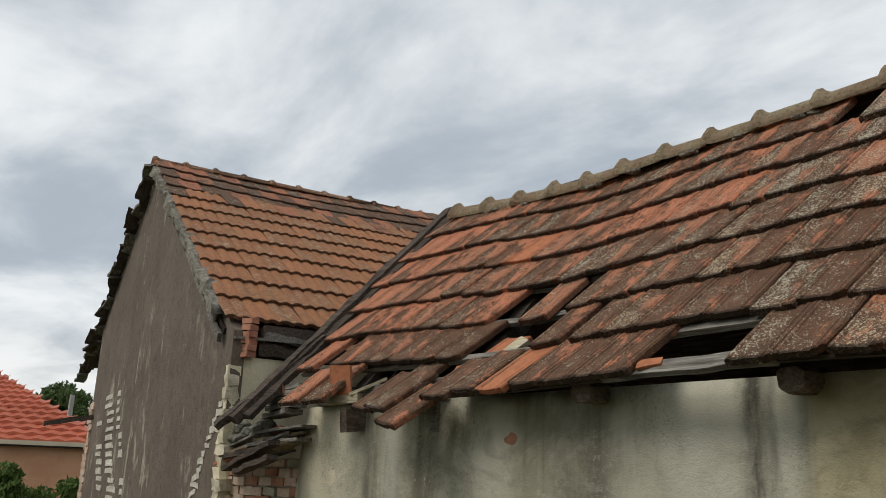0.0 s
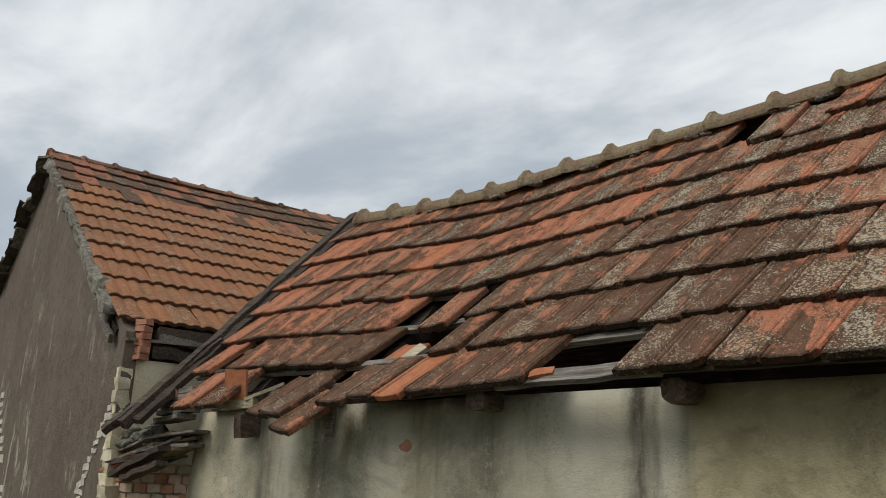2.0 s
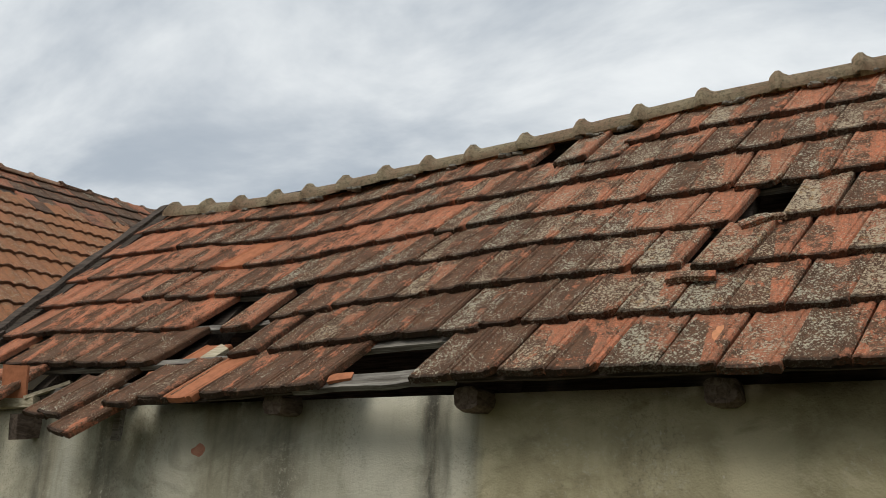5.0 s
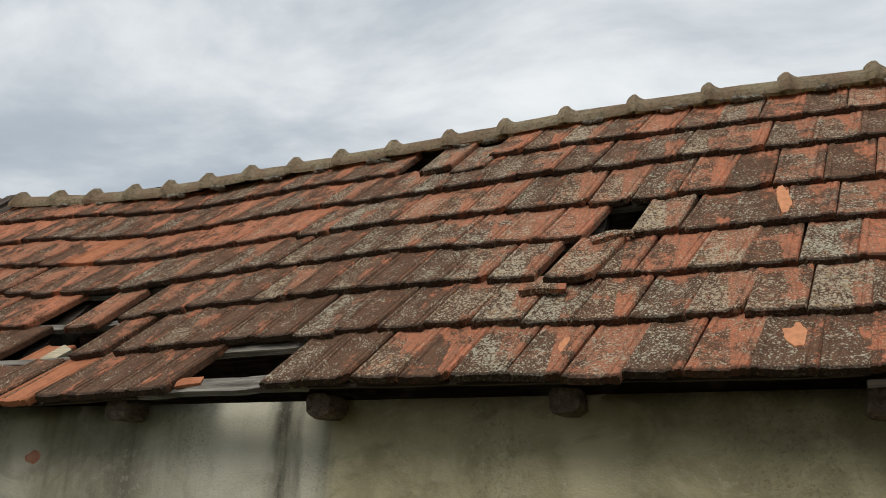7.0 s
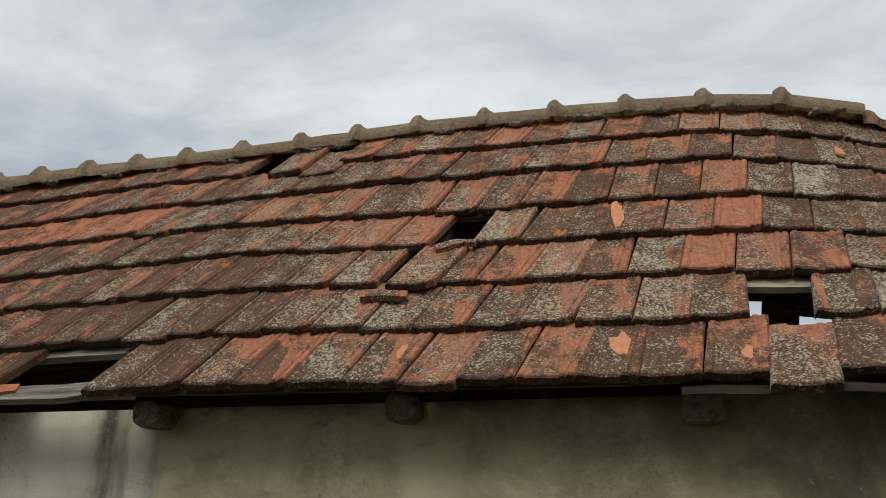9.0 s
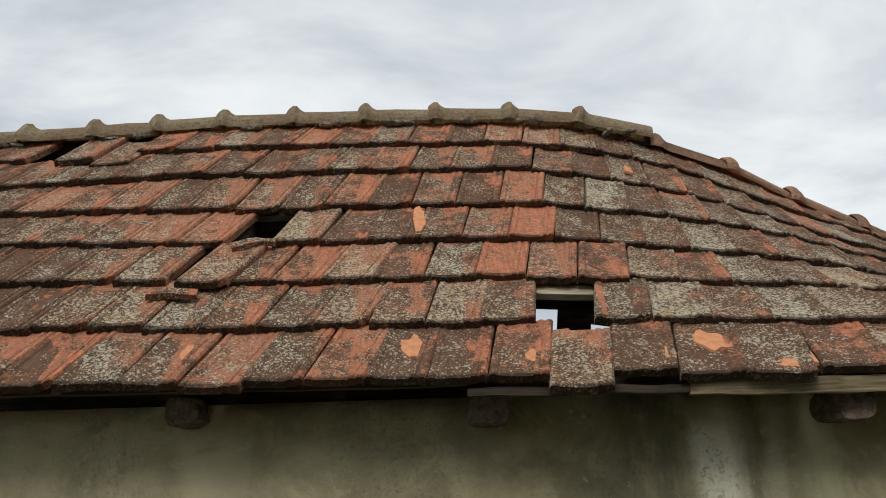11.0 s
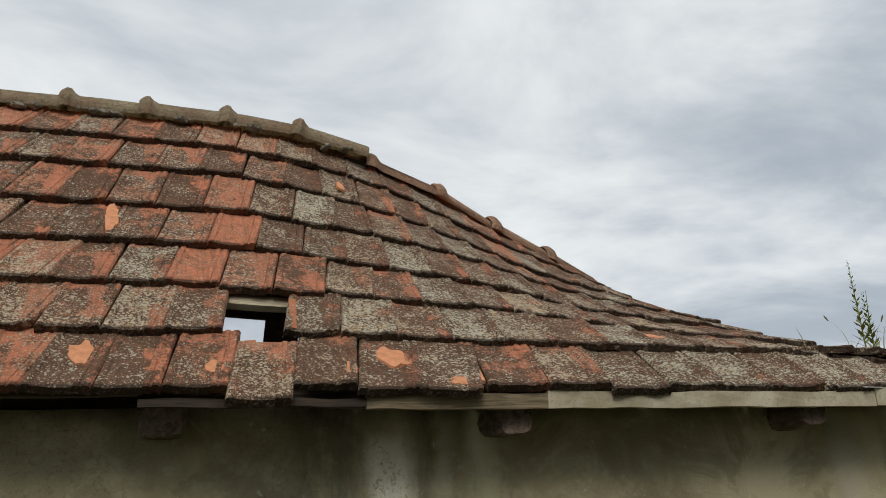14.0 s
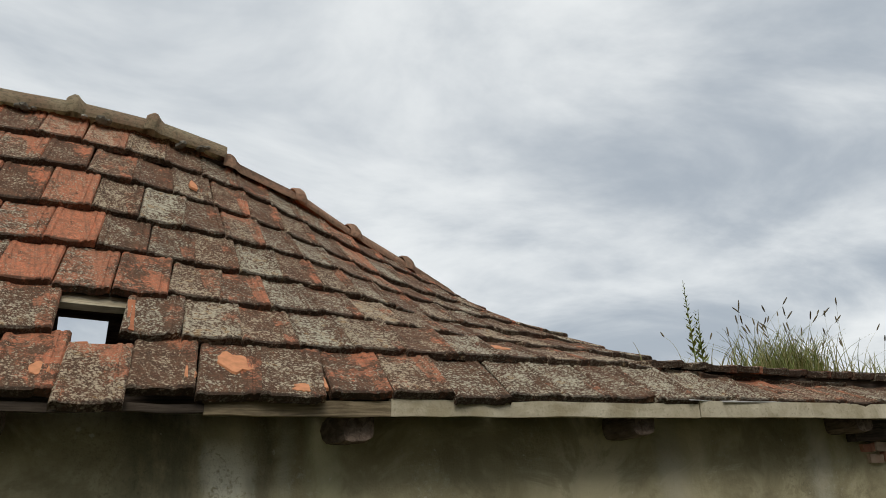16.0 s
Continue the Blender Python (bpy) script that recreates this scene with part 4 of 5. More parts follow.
for i in range(5):
    part("grey_plank", beam((-5.48 + 0.02 * i, 3.24, 2.00 + 0.045 * i), (-5.12 + 0.02 * i, 3.20 + 0.01 * i, 2.02 + 0.045 * i), 0.14, 0.034, 7, 0.012), WOOD_GREY, rubble, "stacked grey rotten plank")
bm = bmesh.new()
rough_box(bm, (0.22, 0.12, 0.07), pose(-5.34, 3.20, 2.17, 0, -6, 8), (5, 3, 3), 0.02, 3.0)
part("brick", bm, BRICK, rubble)
for a, b in (((-5.72, 3.05, 1.62), (-5.05, 3.02, 1.80)), ((-5.55, 3.05, 1.60), (-5.02, 3.00, 1.70)), ((-5.85, 3.1, 1.70), (-5.2, 3.05, 1.76))):
    part("rotten_board", beam(a, b, 0.09, 0.035, 6, 0.012), WOOD_DARK, rubble)

link_wall = thing("brick_wall", "crumbling brick wall linking the two buildings", "wall")
L0, L1 = Vector((-5.86, 3.13, 0)), Vector((-5.08, 3.36, 0))
bm = bmesh.new()
slab(bm, [L0 + Vector((0, 0, 0)), L1, L1 + Vector((0, 0, 1.70)), L0 + Vector((0, 0, 1.70))], 0.25)
part("mortar", bm, MORTAR, link_wall)
BRICKS = []
for s in range(6):
    bm = bmesh.new()
    rough_box(bm, (0.112, 0.07, 0.056), Matrix(), (4, 1, 3), 0.011, s * 4.4)
    BRICKS.append(mesh_of("brick", bm, (BRICK, BRICK_PALE, BRICK, BRICK_PALE, BRICK_PALE, MORTAR)[s]))
link_way = (L1 - L0).normalized()
link_turn = math.degrees(math.atan2(link_way.y, link_way.x))
for j in range(16):
    for i in range(7):
        d = 0.03 + 0.124 * (i + 0.5 * (j % 2))
        if d < 0.77:
            p = L0 + link_way * d + Vector((0, 0, 1.67 - 0.066 * j))
            hang("brick", BRICKS[rng.randrange(6)], link_wall, pose(p.x, p.y + rng.uniform(-0.008, 0.012), p.z, 0, rng.uniform(-2, 2), link_turn + rng.uniform(-2, 2)))

# ---- the old gabled house ----
old_house = thing("old_house", "old gabled house with brown plaster and an orange clay-tile roof", "house")
A, B = Vector((-0.976, 0.217, 0)), Vector((0.217, 0.976, 0))
G0 = Vector((-5.865, 3.068, 0))
SPAN, APEX, EAVE_H, APEX_H = 7.75, 4.6, 2.66, 5.45


def house(s, m, z):
    """s along the gable from the near corner, m along the ridge."""
    return G0 + A * s + B * m + Vector((0, 0, z))


bm = bmesh.new()
FAR_H = 3.82
slab(bm, [house(0, 0, 0), house(0, 0, EAVE_H), house(APEX, 0, APEX_H), house(SPAN, 0, FAR_H), house(SPAN, 0, 0)], 0.10)
bmesh.ops.recalc_face_normals(bm, faces=bm.faces[:])
part("gable_wall", bm, PLASTER_GABLE, old_house, "brown cement plaster gable with pale washed streaks")
for name, s, h in (("side_wall", 0.01, 2.46), ("side_wall", SPAN - 0.4, FAR_H - 0.05)):
    bm = bmesh.new()
    slab(bm, [house(s, 0.104, 0), house(s, 9, 0), house(s, 9, h), house(s, 0.104, h)], 0.38)
    part(name, bm, CREAM, old_house, "cream limewashed side wall")
bm = bmesh.new()
slab(bm, [house(0.0, 9, 0), house(SPAN, 9, 0), house(SPAN, 9, FAR_H), house(APEX, 9, APEX_H), house(0.0, 9, EAVE_H)], 0.3)
part("end_wall", bm, CREAM, old_house)

# roof planes under the tiles
near_eave = (-0.28, 2.50)
far_eave = (9.1, 3.28)
bm = bmesh.new()
slab(bm, [house(APEX, 9.1, APEX_H + 0.06), house(APEX, -0.02, APEX_H + 0.06), house(near_eave[0] + 0.5, -0.02, 2.70), house(near_eave[0] + 0.5, 9.1, 2.70)], 0.05)
slab(bm, [house(APEX, -0.05, APEX_H + 0.06), house(APEX, 9.1, APEX_H + 0.06), house(far_eave[0], 9.1, far_eave[1]), house(far_eave[0], -0.05, far_eave[1])], 0.06)
house_roof = part("roof", bm, WOOD_DARK, old_house, "steep roof of orange-brown clay pantiles")


def pan_mesh(seed):
    """A small pressed tile with a round roll along one side."""
    bm = bmesh.new()
    prof = [(0.0, 0.0), (0.022, 0.013), (0.05, 0.018), (0.078, 0.013), (0.098, 0.002), (0.122, 0.002), (0.140, 0.011), (0.165, 0.014), (0.190, 0.010), (0.204, 0.0), (0.222, 0.0)]
    rows = []
    for y in (0.0, 0.01, 0.25, 0.48):
        rows.append([bm.verts.new((x, y + (0.008 * noise.noise(Vector((x * 20, seed, 0))) if y < 0.02 else 0), z + 0.002 * noise.noise(Vector((x * 9, y * 5, seed))))) for x, z in prof])
    low = [bm.verts.new((x, 0.004, z - 0.030)) for x, z in prof]
    for j in range(3):
        for i in range(10):
            bm.faces.new((rows[j][i], rows[j][i + 1], rows[j + 1][i + 1], rows[j + 1][i]))
    for i in range(10):
        bm.faces.new((rows[0][i + 1], rows[0][i], low[i], low[i + 1]))
    return mesh_of("roof_tile", bm, TILE_OLD_HOUSE)


FLATS = [tile_mesh("roof_tile", 1.7 * n, mat) for n, mat in enumerate((HOUSE_RED, HOUSE_DARK, HOUSE_DARK, HOUSE_RED, HOUSE_DARK))]
PANS = [pan_mesh(s) for s in (0.3, 2.2, 4.9, 7.1)]
top_p, low_p = house(APEX, 0, APEX_H + 0.09), house(near_eave[0], 0, near_eave[1])
N_ROWS = 13
ex = B
ey = (top_p - low_p).normalized()
ez = ex.cross(ey)
turn_m = Matrix((ex, ey, ez)).transposed().to_4x4()
span = (top_p - low_p).length / N_ROWS
for r in range(N_ROWS):
    for c in range(23):
        if (r, c) in {(0, 0), (0, 1), (0, 2), (0, 3), (10, 8)}:
            continue
        p = low_p + ey * span * r + ex * (-0.06 + 0.222 * c) + ez * (0.05 - 0.05 * math.sin(c * 0.2) * (r > 9))
        m = turn_m.copy()
        m.translation = p
        flat_tile = r > 9 or (r == 9 and c % 3 == 0)
        me = FLATS[rng.randrange(5)] if flat_tile else PANS[rng.randrange(4)]
        hang("roof_tile", me, house_roof, m @ pose(0, 0, 0, -3.4 + rng.uniform(-0.5, 0.5), 0, rng.gauss(0, 0.6)) @ Matrix.Diagonal((1.07 if flat_tile else 1, span / (0.33 if flat_tile else 0.42), 1, 1)))
# ridge
for i in range(14):
    a = house(APEX, -0.08 + 0.40 * i, APEX_H + 0.10)
    b = house(APEX, 0.32 + 0.40 * i, APEX_H + 0.10)
    m = between(a, b)
    m.translation = a
    hang("ridge_tile", HIP_CAPS[i % 3], house_roof, Matrix.Translation((0, 0, -0.02)) @ m @ Matrix.Diagonal((1, 0.75, 0.62, 1)))
# jagged far verge of stacked tiles and slates
top_f, low_f = house(APEX, 0, APEX_H - 0.04), house(far_eave[0], 0, far_eave[1] - 0.12)
down = low_f - top_f
for i in range(22):
    t = i / 21
    p = top_f + down * t
    bm = bmesh.new()
    rough_box(bm, (0.34, 0.16, 0.035), Matrix(), (5, 3, 1), 0.03, i * 3.3)
    m = between(p, p + down * 0.05)
    m.translation = p + B * (-0.06 + rng.uniform(-0.06, 0.05)) + Vector((0, 0, -0.06 + rng.uniform(-0.06, 0.05)))
    part("verge_tile", bm, WOOD_DARK if i % 3 else CRUST, house_roof, "", m @ pose(0, 0, 0, 0, rng.uniform(-12, 14), rng.uniform(-14, 14)))
# near verge: lichened mortar strip over a board
part("verge_mortar", beam(house(APEX - 0.3, -0.06, APEX_H - 0.12), house(0.30, -0.06, 2.86), 0.11, 0.08, 70, 0.06), GREY_CRUST, old_house, "grey lichened mortar verge")
part("verge_board", beam(house(APEX, -0.03, APEX_H + 0.02), house(0.4, -0.03, 2.80), 0.05, 0.14, 16, 0.012), WOOD_DARK, old_house)
part("verge_board", beam(house(1.9, -0.04, 3.70), house(0.40, -0.05, 2.72), 0.04, 0.03, 10, 0.008), WOOD_GREY, old_house)
part("verge_board", beam(house(0.60, -0.05, 2.86), house(0.22, -0.05, 2.62), 0.03, 0.07, 6, 0.02), WOOD_GREY, old_house, "splintered end of the verge board")
# brick pier and timbers at the near eave
for j in range(6):
    bm = bmesh.new()
    rough_box(bm, (0.095, 0.09, 0.046), Matrix.Translation(house(-0.01, 0.12, 2.475 + 0.053 * j)) @ pose(0, 0, 0, 0, 0, rng.uniform(5, 20)), (5, 3, 3), 0.016, j * 1.9)
    part("brick", bm, BRICK, old_house)
part("eave_beam", beam(house(0.03, 0.21, 2.52), house(0.0, 0.56, 2.51), 0.10, 0.085, 6, 0.02), WOOD_BROWN, old_house)
part("eave_beam", beam(house(0.0, 0.25, 2.64), house(0.0, 0.6, 2.60), 0.06, 0.06, 6, 0.02), WOOD_GREY, old_house)
part("eave_plate", beam(house(0.12, 0.25, 2.60), house(0.12, 8.0, 2.58), 0.2, 0.25, 8, 0.01), WOOD_DARK, old_house)
part("eave_lath", beam(house(-0.02, 0.0, 2.60), house(-0.05, 0.55, 2.61), 0.022, 0.022, 8, 0.004), WOOD_GREY, old_house)
# bare brick toothing where the plaster fell off
TOOTH = []
for s in range(4):
    bm = bmesh.new()
    rough_box(bm, (0.13, 0.03, 0.055), Matrix(), (9, 1, 6), 0.024, s * 6.1)
    TOOTH.append(mesh_of("bare_brick", bm, LIME))
lean = math.atan2(A.y, A.x)
for j in range(22):
    z = 2.10 - 0.062 * j
    spots_ = [(0.16 + (2.07 - z) * 1.0, 1.0), (0.05 + (2.07 - z) * 0.8, 0.6)] if z > 0.9 else []
    z2 = 2.52 - 0.108 * j
    for s, wide in spots_:
        if rng.random() < (0.95 if wide == 1.0 else 0.45):
            hang("bare_brick", TOOTH[rng.randrange(4)], old_house, Matrix.Translation(house(s + rng.uniform(-0.05, 0.05), -0.004, z)) @ Matrix.Rotation(lean + math.pi, 4, "Z") @ pose(0, 0, 0, 0, rng.uniform(-12, 12), 0) @ Matrix.Diagonal((wide * rng.uniform(0.9, 1.9), 0.22, rng.uniform(0.6, 1.0), 1)))
    for wide, off in ((5.5, 0.0), (4.0, 1.0), (2.5, -0.75)):
        if z2 > 0.9 and rng.random() < (0.95 if off == 0.0 else 0.75):
            hang("bare_brick", TOOTH[rng.randrange(4)], old_house, Matrix.Translation(house(6.06 - (2.55 - z2) * 0.93 + off + rng.uniform(-0.1, 0.1), -0.004, z2)) @ Matrix.Rotation(lean + math.pi, 4, "Z") @ Matrix.Diagonal((wide * rng.uniform(0.6, 1.0), 0.3, rng.uniform(0.9, 1.4), 1)))
for i in range(26):
    bm = bmesh.new()
    rough_box(bm, (rng.uniform(0.10, 0.24) if i > 4 else 0.07, 0.10, 0.085), Matrix.Translation(house(0.03 + 0.08 * noise.noise(Vector((i, 0, 0))), 0.035, 2.35 - 0.085 * i)) @ Matrix.Rotation(lean, 4, "Z"), (5, 2, 3), 0.022, i * 0.7)
    part("plaster_edge", bm, PALE_MORTAR if i % 3 else CREAM, old_house)
for i in range(20):
    bm = bmesh.new()
    rough_box(bm, (rng.uniform(0.25, 0.5), 0.12, 0.10), Matrix.Translation(house(SPAN - 0.08, 0.04, 2.5 - 0.11 * i)) @ Matrix.Rotation(lean, 4, "Z"), (6, 2, 3), 0.028, i * 0.9)
    part("plaster_edge", bm, BRICK_PALE, old_house)
part("loose_pole", beam((-11.96, 3.63, 2.13), (-11.77, 4.20, 2.25), 0.06, 0.06, 6, 0.015), WOOD_DARK, old_house, "dark loose pole sticking out beside the gable")

# ---- far house, bush, tree, pole ----


def toward(az, dist, z):
    a = radians(az)
    return Vector((-math.sin(a) * dist, math.cos(a) * dist, z))


far_house = thing("far_house", "new house with a red metal-tile hip roof and orange block walls", "house")
D0 = 32.0
c_near = toward(70.0, D0, 0)
axis = (toward(80.0, D0 + 1, 0) - c_near).normalized()
depth = Vector((-axis.y, axis.x, 0))
if depth.dot(c_near) < 0:
    depth = -depth
EV = 1.6 + D0 * math.tan(radians(1.3))
bm = bmesh.new()
for (a0, b0), (a1, b1) in (((0, 0), (12, 0)), ((12, 0), (12, 9)), ((12, 9), (0, 9)), ((0, 9), (0, 0))):
    p, q_ = c_near + axis * a0 + depth * b0, c_near + axis * a1 + depth * b1
    slab(bm, [p, q_, q_ + Vector((0, 0, EV)), p + Vector((0, 0, EV))], 0.3)
bmesh.ops.recalc_face_normals(bm, faces=bm.faces[:])
part("wall", bm, FAR_WALL, far_house, "orange hollow-block wall")


def far_pt(a, b, z):
    return c_near + axis * a + depth * b + Vector((0, 0, z))


bm = bmesh.new()
o, RH = 0.6, EV + 2.75
quads = [((-o, -o), (12 + o, -o), (7.5, 4.5), (4.5, 4.5)), ((12 + o, 9 + o), (-o, 9 + o), (4.5, 4.5), (7.5, 4.5)), ((-o, 9 + o), (-o, -o), (4.5, 4.5)), ((12 + o, -o), (12 + o, 9 + o), (7.5, 4.5))]
for q_ in quads:
    bm.faces.new([bm.verts.new(far_pt(a, b, EV if (a, b) not in ((7.5, 4.5), (4.5, 4.5)) else RH)) for a, b in q_])
bmesh.ops.recalc_face_normals(bm, faces=bm.faces[:])
far_roof = part("roof", bm, FAR_ROOF, far_house, "red pressed metal tile roof")
# stepped courses with waves on the face that is seen
for r in range(14):
    t0, t1 = r / 14, (r + 1) / 14
    bm = bmesh.new()
    a0, a1, b0 = -o + (4.5 + o) * t0, 12 + o - (4.5 + o) * t0, -o + (4.5 + o) * t0
    b1 = -o + (4.5 + o) * t1
    z0, z1 = EV + (RH - EV) * t0, EV + (RH - EV) * t1
    n = 44
    rows_ = []
    for b_, z_ in ((b0, z0 + 0.10), (b1, z1 + 0.02)):
        rows_.append([bm.verts.new(far_pt(a0 + (a1 - a0) * i / n, b_, z_ + 0.03 * math.cos(i * math.pi))) for i in range(n + 1)])
    rows_.insert(0, [bm.verts.new(v.co - Vector((0, 0, 0.1))) for v in rows_[0]])
    for j in range(2):
        for i in range(n):
            bm.faces.new((rows_[j][i], rows_[j][i + 1], rows_[j + 1][i + 1], rows_[j + 1][i]))
    part("tile_course", bm, FAR_ROOF, far_roof)
part("gutter", beam(far_pt(-o, -o - 0.06, EV - 0.04), far_pt(12 + o, -o - 0.06, EV - 0.04), 0.14, 0.14, 4, 0.0), GUTTER, far_house, "cream painted gutter")
part("soffit", beam(far_pt(-o, -o + 0.3, EV - 0.14), far_pt(12 + o, -o + 0.3, EV - 0.14), 0.7, 0.06, 4, 0.0), WOOD_BROWN, far_house)


def leaves(bm, centre, radii, count, size, seed):
    """A crown of small folded leaves in uneven clumps."""
    r_ = random.Random(seed)
    clumps = [Vector((r_.gauss(0, 0.45), r_.gauss(0, 0.45), r_.gauss(0.1, 0.4))) for _ in range(26)]
    for _ in range(count):
        c = r_.choice(clumps)
        d = Vector((r_.gauss(0, 1), r_.gauss(0, 1), r_.gauss(0, 1))).normalized() * (0.30 * r_.random() ** 0.4)
        p = c + d
        p = Vector(centre) + Vector((p.x * radii[0], p.y * radii[1], p.z * radii[2]))
        m = Matrix.Translation(p) @ Euler((r_.uniform(0, 6), r_.uniform(0, 6), r_.uniform(0, 6))).to_matrix().to_4x4()
        s = size * r_.uniform(0.6, 1.3)
        v = [bm.verts.new(m @ Vector(q_)) for q_ in ((-s, 0, 0), (0, -s * 0.45, s * 0.12), (s, 0, 0), (0, s * 0.45, s * 0.12))]
        bm.faces.new((v[0], v[1], v[2]))
        bm.faces.new((v[0], v[2], v[3]))


def bush(az, dist, top, wide, seed):
    ob = thing("bush", "dense dark green bush below the far house", "bush", "bushes by the far house")
    c = toward(az, dist, top * 0.5)
    bm = bmesh.new()
    leaves(bm, c, (wide, wide, top * 0.55), 7500, 0.06, seed)
    part("crown", bm, LEAF, ob)
    for i in range(4):
        part("stem", beam((c.x, c.y, 0), (c.x + 0.3 * (i - 1.5), c.y + 0.1 * i, top * 0.7), 0.05, 0.05, 4, 0.01, (0, 1, 0), taper=0.6), BARK, ob)


for az, dist, top, wide, seed in ((74.6, 15.0, 1.30, 0.9, 3), (72.6, 15.2, 1.25, 0.8, 9), (76.4, 15.0, 1.32, 0.95, 5), (73.6, 14.6, 1.25, 0.8, 15), (75.5, 14.5, 1.28, 0.8, 21)):
    bush(az, dist, top, wide, seed)

tree = thing("tree", "leafy green tree behind the far house", "tree")
c = toward(73.0, 62, 0)
part("trunk", beam(c, c + Vector((0, 0, 4.5)), 0.4, 0.4, 6, 0.03, (0, 1, 0), taper=0.5), BARK, tree)
for i in range(5):
    part("limb", beam(c + Vector((0, 0, 2.6)), c + Vector((1.2 * math.cos(i * 1.3), 1.2 * math.sin(i * 1.3), 4.8)), 0.15, 0.15, 4, 0.02, (0, 1, 0), taper=0.6), BARK, tree)
bm = bmesh.new()
leaves(bm, c + Vector((0, 0, 4.9)), (2.6, 2.6, 2.0), 6500, 0.20, 11)
part("crown", bm, LEAF_TREE, tree)

pole = thing("utility_pole", "grey concrete utility pole behind the far house", "pole")
c = toward(71.75, 50, 0)
part("shaft", beam(c, c + Vector((0, 0, 5.3)), 0.28, 0.28, 6, 0.0, (0, 1, 0), taper=0.3), CONCRETE, pole)

# ---- weeds on the collapsed corner ----


def blade(bm, base, height, lean_, seed, wide=0.004, segs=6):
    """A thin bent stalk as a three-sided tube; returns its tip and direction."""
    r_ = random.Random(seed)
    az = r_.uniform(0, math.tau)
    bend = Vector((math.cos(az), math.sin(az), 0)) * lean_
    last, p = None, Vector(base)
    for i in range(segs + 1):
        t = i / segs
        p = Vector(base) + Vector((0, 0, height * (t - 0.25 * lean_ * t * t))) + bend * height * t * t
        s = wide * (1 - 0.8 * t)
        ring = [bm.verts.new(p + Vector((s * math.cos(a), s * math.sin(a), 0))) for a in (0.0, 2.1, 4.2)]
        if last:
            for j in range(3):
                bm.faces.new((last[j], last[(j + 1) % 3], ring[(j + 1) % 3], ring[j]))
        last = ring
    return p, bend


def seed_head(bm, tip, bend, length, fat):
    d = (Vector((0, 0, 1)) + bend * 1.6).normalized()
    m = d.to_track_quat("Z", "Y").to_matrix().to_4x4()
    m.translation = tip
    made = bmesh.ops.create_uvsphere(bm, u_segments=6, v_segments=5, radius=1.0)
    for v in made["verts"]:
        v.co = m @ Vector((v.co.x * fat, v.co.y * fat, (v.co.z + 0.8) * length * 0.5))


def tuft(x, r, height, count, seed, label):
    ob = thing("grass_tuft", label, "weeds", "weeds on the roof")
    base = on_roof(x, r, 0.02)
    green, straw, heads = bmesh.new(), bmesh.new(), bmesh.new()
    r_ = random.Random(seed)
    for i in range(count):
        p = base + Vector((r_.gauss(0, 0.19), r_.gauss(0, 0.05), 0))
        tip, bend = blade(green if i % 2 else straw, p, height * r_.uniform(0.2, 0.74), r_.uniform(0.1, 1.0), seed * 100 + i, 0.0046)
    for i in range(count // 9):
        p = base + Vector((r_.gauss(0, 0.22), r_.gauss(0, 0.05), 0))
        tip, bend = blade(straw, p, height * r_.uniform(0.55, 1.15), r_.uniform(0.08, 0.75), seed * 300 + i, 0.0026)
        seed_head(heads, tip, bend, r_.uniform(0.045, 0.075), 0.0048)
    tagged(part("grass", green, GREEN, ob), kind="stuff")
    tagged(part("dry_grass", straw, STRAW, ob), kind="stuff")
    tagged(part("seed_heads", heads, SEED, ob), kind="stuff")


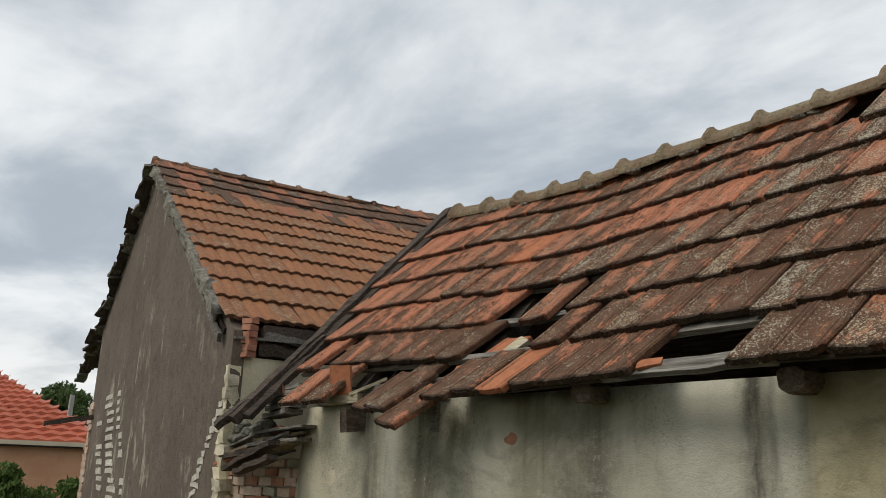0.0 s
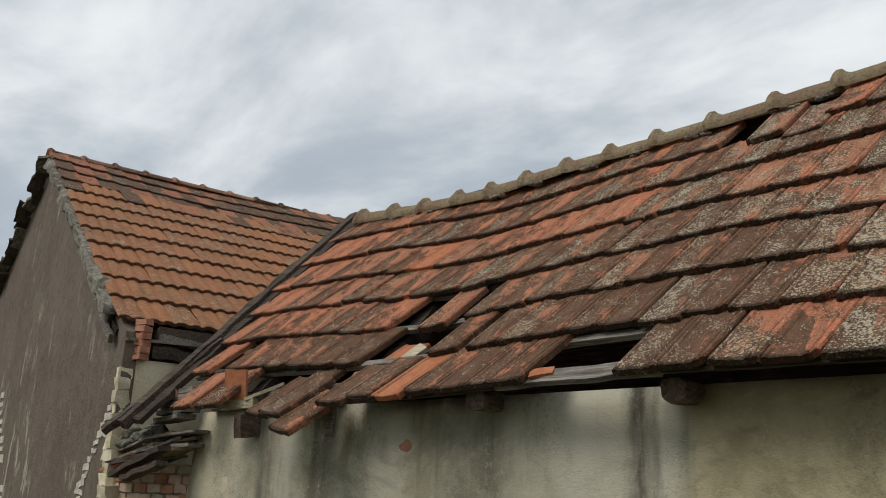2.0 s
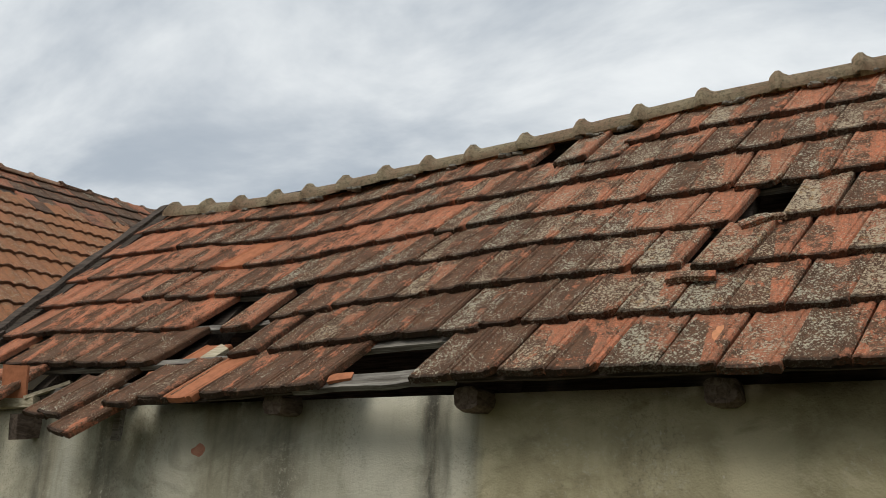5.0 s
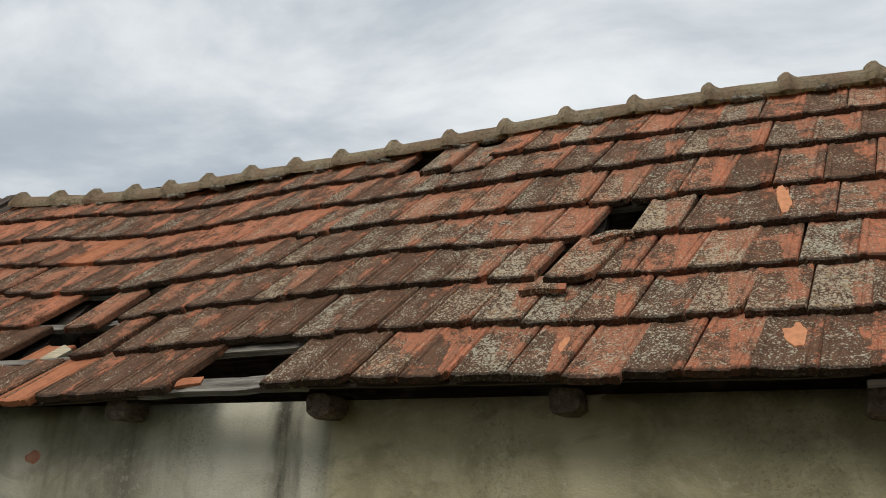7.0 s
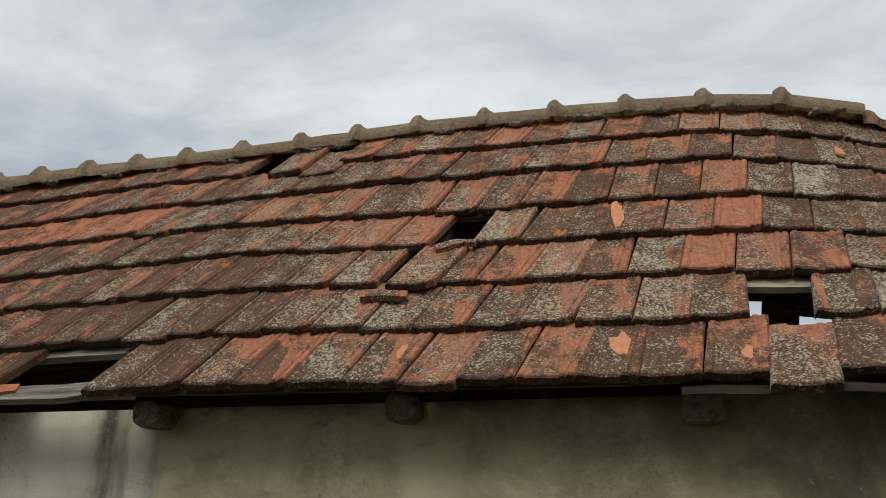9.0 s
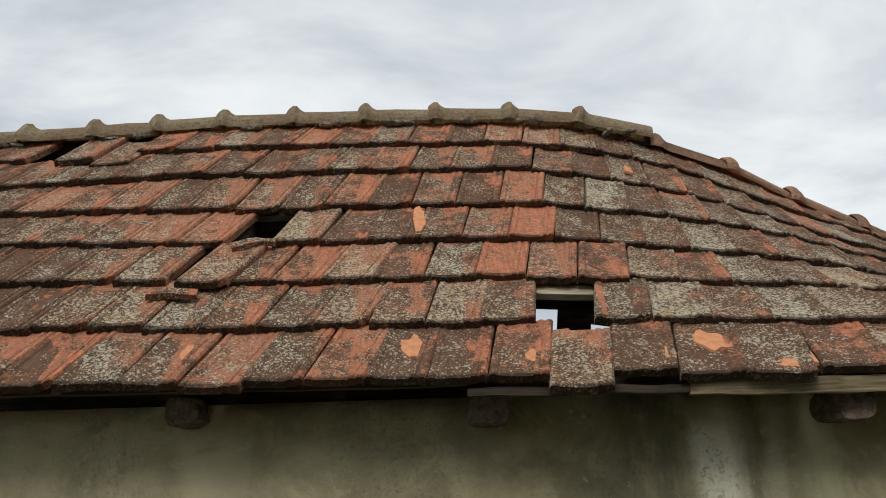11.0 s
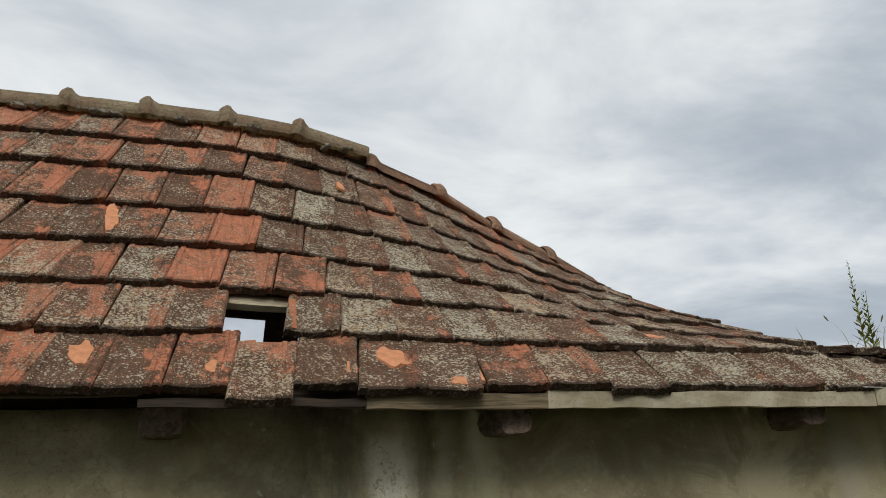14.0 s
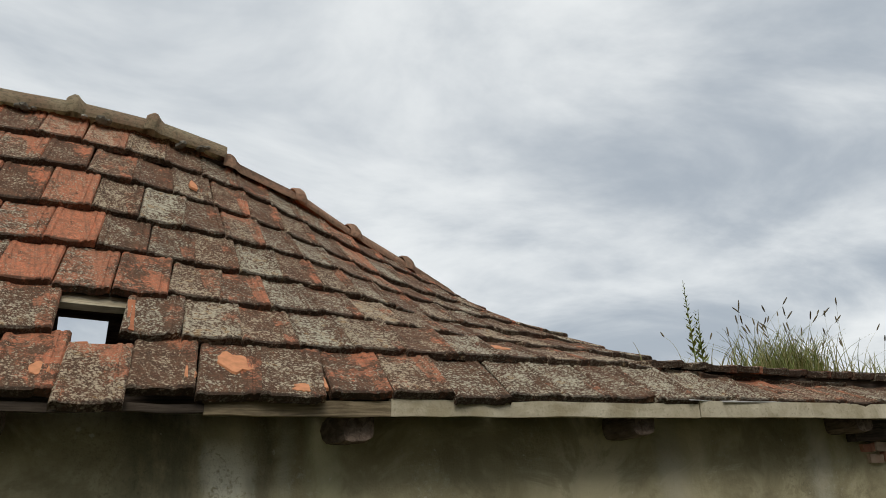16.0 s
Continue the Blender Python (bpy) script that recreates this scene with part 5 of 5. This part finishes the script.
tuft(4.93, 1.75, 0.42, 360, 1, "tuft of green grass with dark seed heads growing on the roof")
tuft(4.42, 1.7, 0.30, 30, 2, "thin tuft of dry grass on the roof")
tuft(5.10, 1.7, 0.42, 30, 4, "thin tuft of dry grass on the roof")
tuft(5.65, 1.5, 0.30, 60, 5, "tuft of green grass at the roof edge")
dock = thing("tall_weed", "tall leafy weed spike growing on the roof", "weed", "weeds on the roof")
stem, leaf = bmesh.new(), bmesh.new()
for i, (dx, h) in enumerate(((0.0, 0.54), (0.06, 0.37))):
    base = on_roof(4.16 + dx, 1.75, 0.0)
    blade(stem, base, h, 0.06, 5 + i, 0.006)
    for j in range(46):
        t = 0.12 + 0.86 * j / 46
        a = j * 2.4
        p = base + Vector((0, 0, h * t))
        s = 0.042 * (1.05 - t) + 0.008
        tip = p + Vector((math.cos(a) * s, math.sin(a) * s, s * 0.9))
        side = Vector((-math.sin(a), math.cos(a), 0)) * s * 0.3
        v = [leaf.verts.new(q_) for q_ in (p, (p + tip) / 2 + side, tip, (p + tip) / 2 - side)]
        leaf.faces.new(v)
part("stem", stem, GREEN, dock)
part("leaves", leaf, GREEN, dock)
bm = bmesh.new()
for i in range(14):
    chunk(bm, rng.uniform(0.05, 0.09), Matrix.Translation(on_roof(3.9 + 0.13 * i, 1.75, -0.02)), i * 1.7, 0.35, 2)
solo("moss_cushion", bm, SOIL, "cushions of dark moss along the collapsed roof edge", "moss", kind="stuff")

# broken tiles lying along the plate of the collapsed corner
for i in range(12):
    x = 3.55 + 0.2 * i
    hang("roof_tile", TILES[0][i % 8], roof, pose(x, WALL_Y + 0.03 + rng.uniform(-0.02, 0.02), 2.296 - 0.004 * i, 9, rng.uniform(-2, 2), rng.uniform(-7, 7)))

# a scrap of tin under the displaced tiles, broken end of the wall
for x, a in ((3.55, 10), (3.95, 2)):
    bm = bmesh.new()
    rough_box(bm, (0.16 if x < 3.7 else 0.5, 0.10, 0.004), Matrix.Translation(on_roof(x, 0.10, 0.012)) @ pose(0, 0, 0, 14, 0, a), (4, 1, 1), 0.004, x)
    solo("tin_scrap", bm, TIN, "pale scrap of sheet tin under the eave tiles", "scrap", "tin scraps")
for i in range(6):
    bm = bmesh.new()
    rough_box(bm, (0.115, 0.05, 0.048), pose(5.03 + 0.125 * (i % 3) + 0.05 * (i // 3), WALL_Y - 0.006, 1.835 - 0.06 * (i // 3), 0, rng.uniform(-4, 4), rng.uniform(-4, 4)), (6, 2, 3), 0.014, i)
    part("brick", bm, (BRICK, BRICK_PALE)[i % 2], outbuilding)
part("lintel_beam", beam((4.88, WALL_Y - 0.02, 1.93), (5.70, WALL_Y - 0.02, 1.92), 0.10, 0.12, 8, 0.012), WOOD_DARK, outbuilding, "dark rotten beam end above bare bricks")
hang("roof_tile", TILE_SETS["R"][0][2], roof, tile_pose(4.22, 0.30, WIDE, 0.03, 16), "loose red tile lying askew")
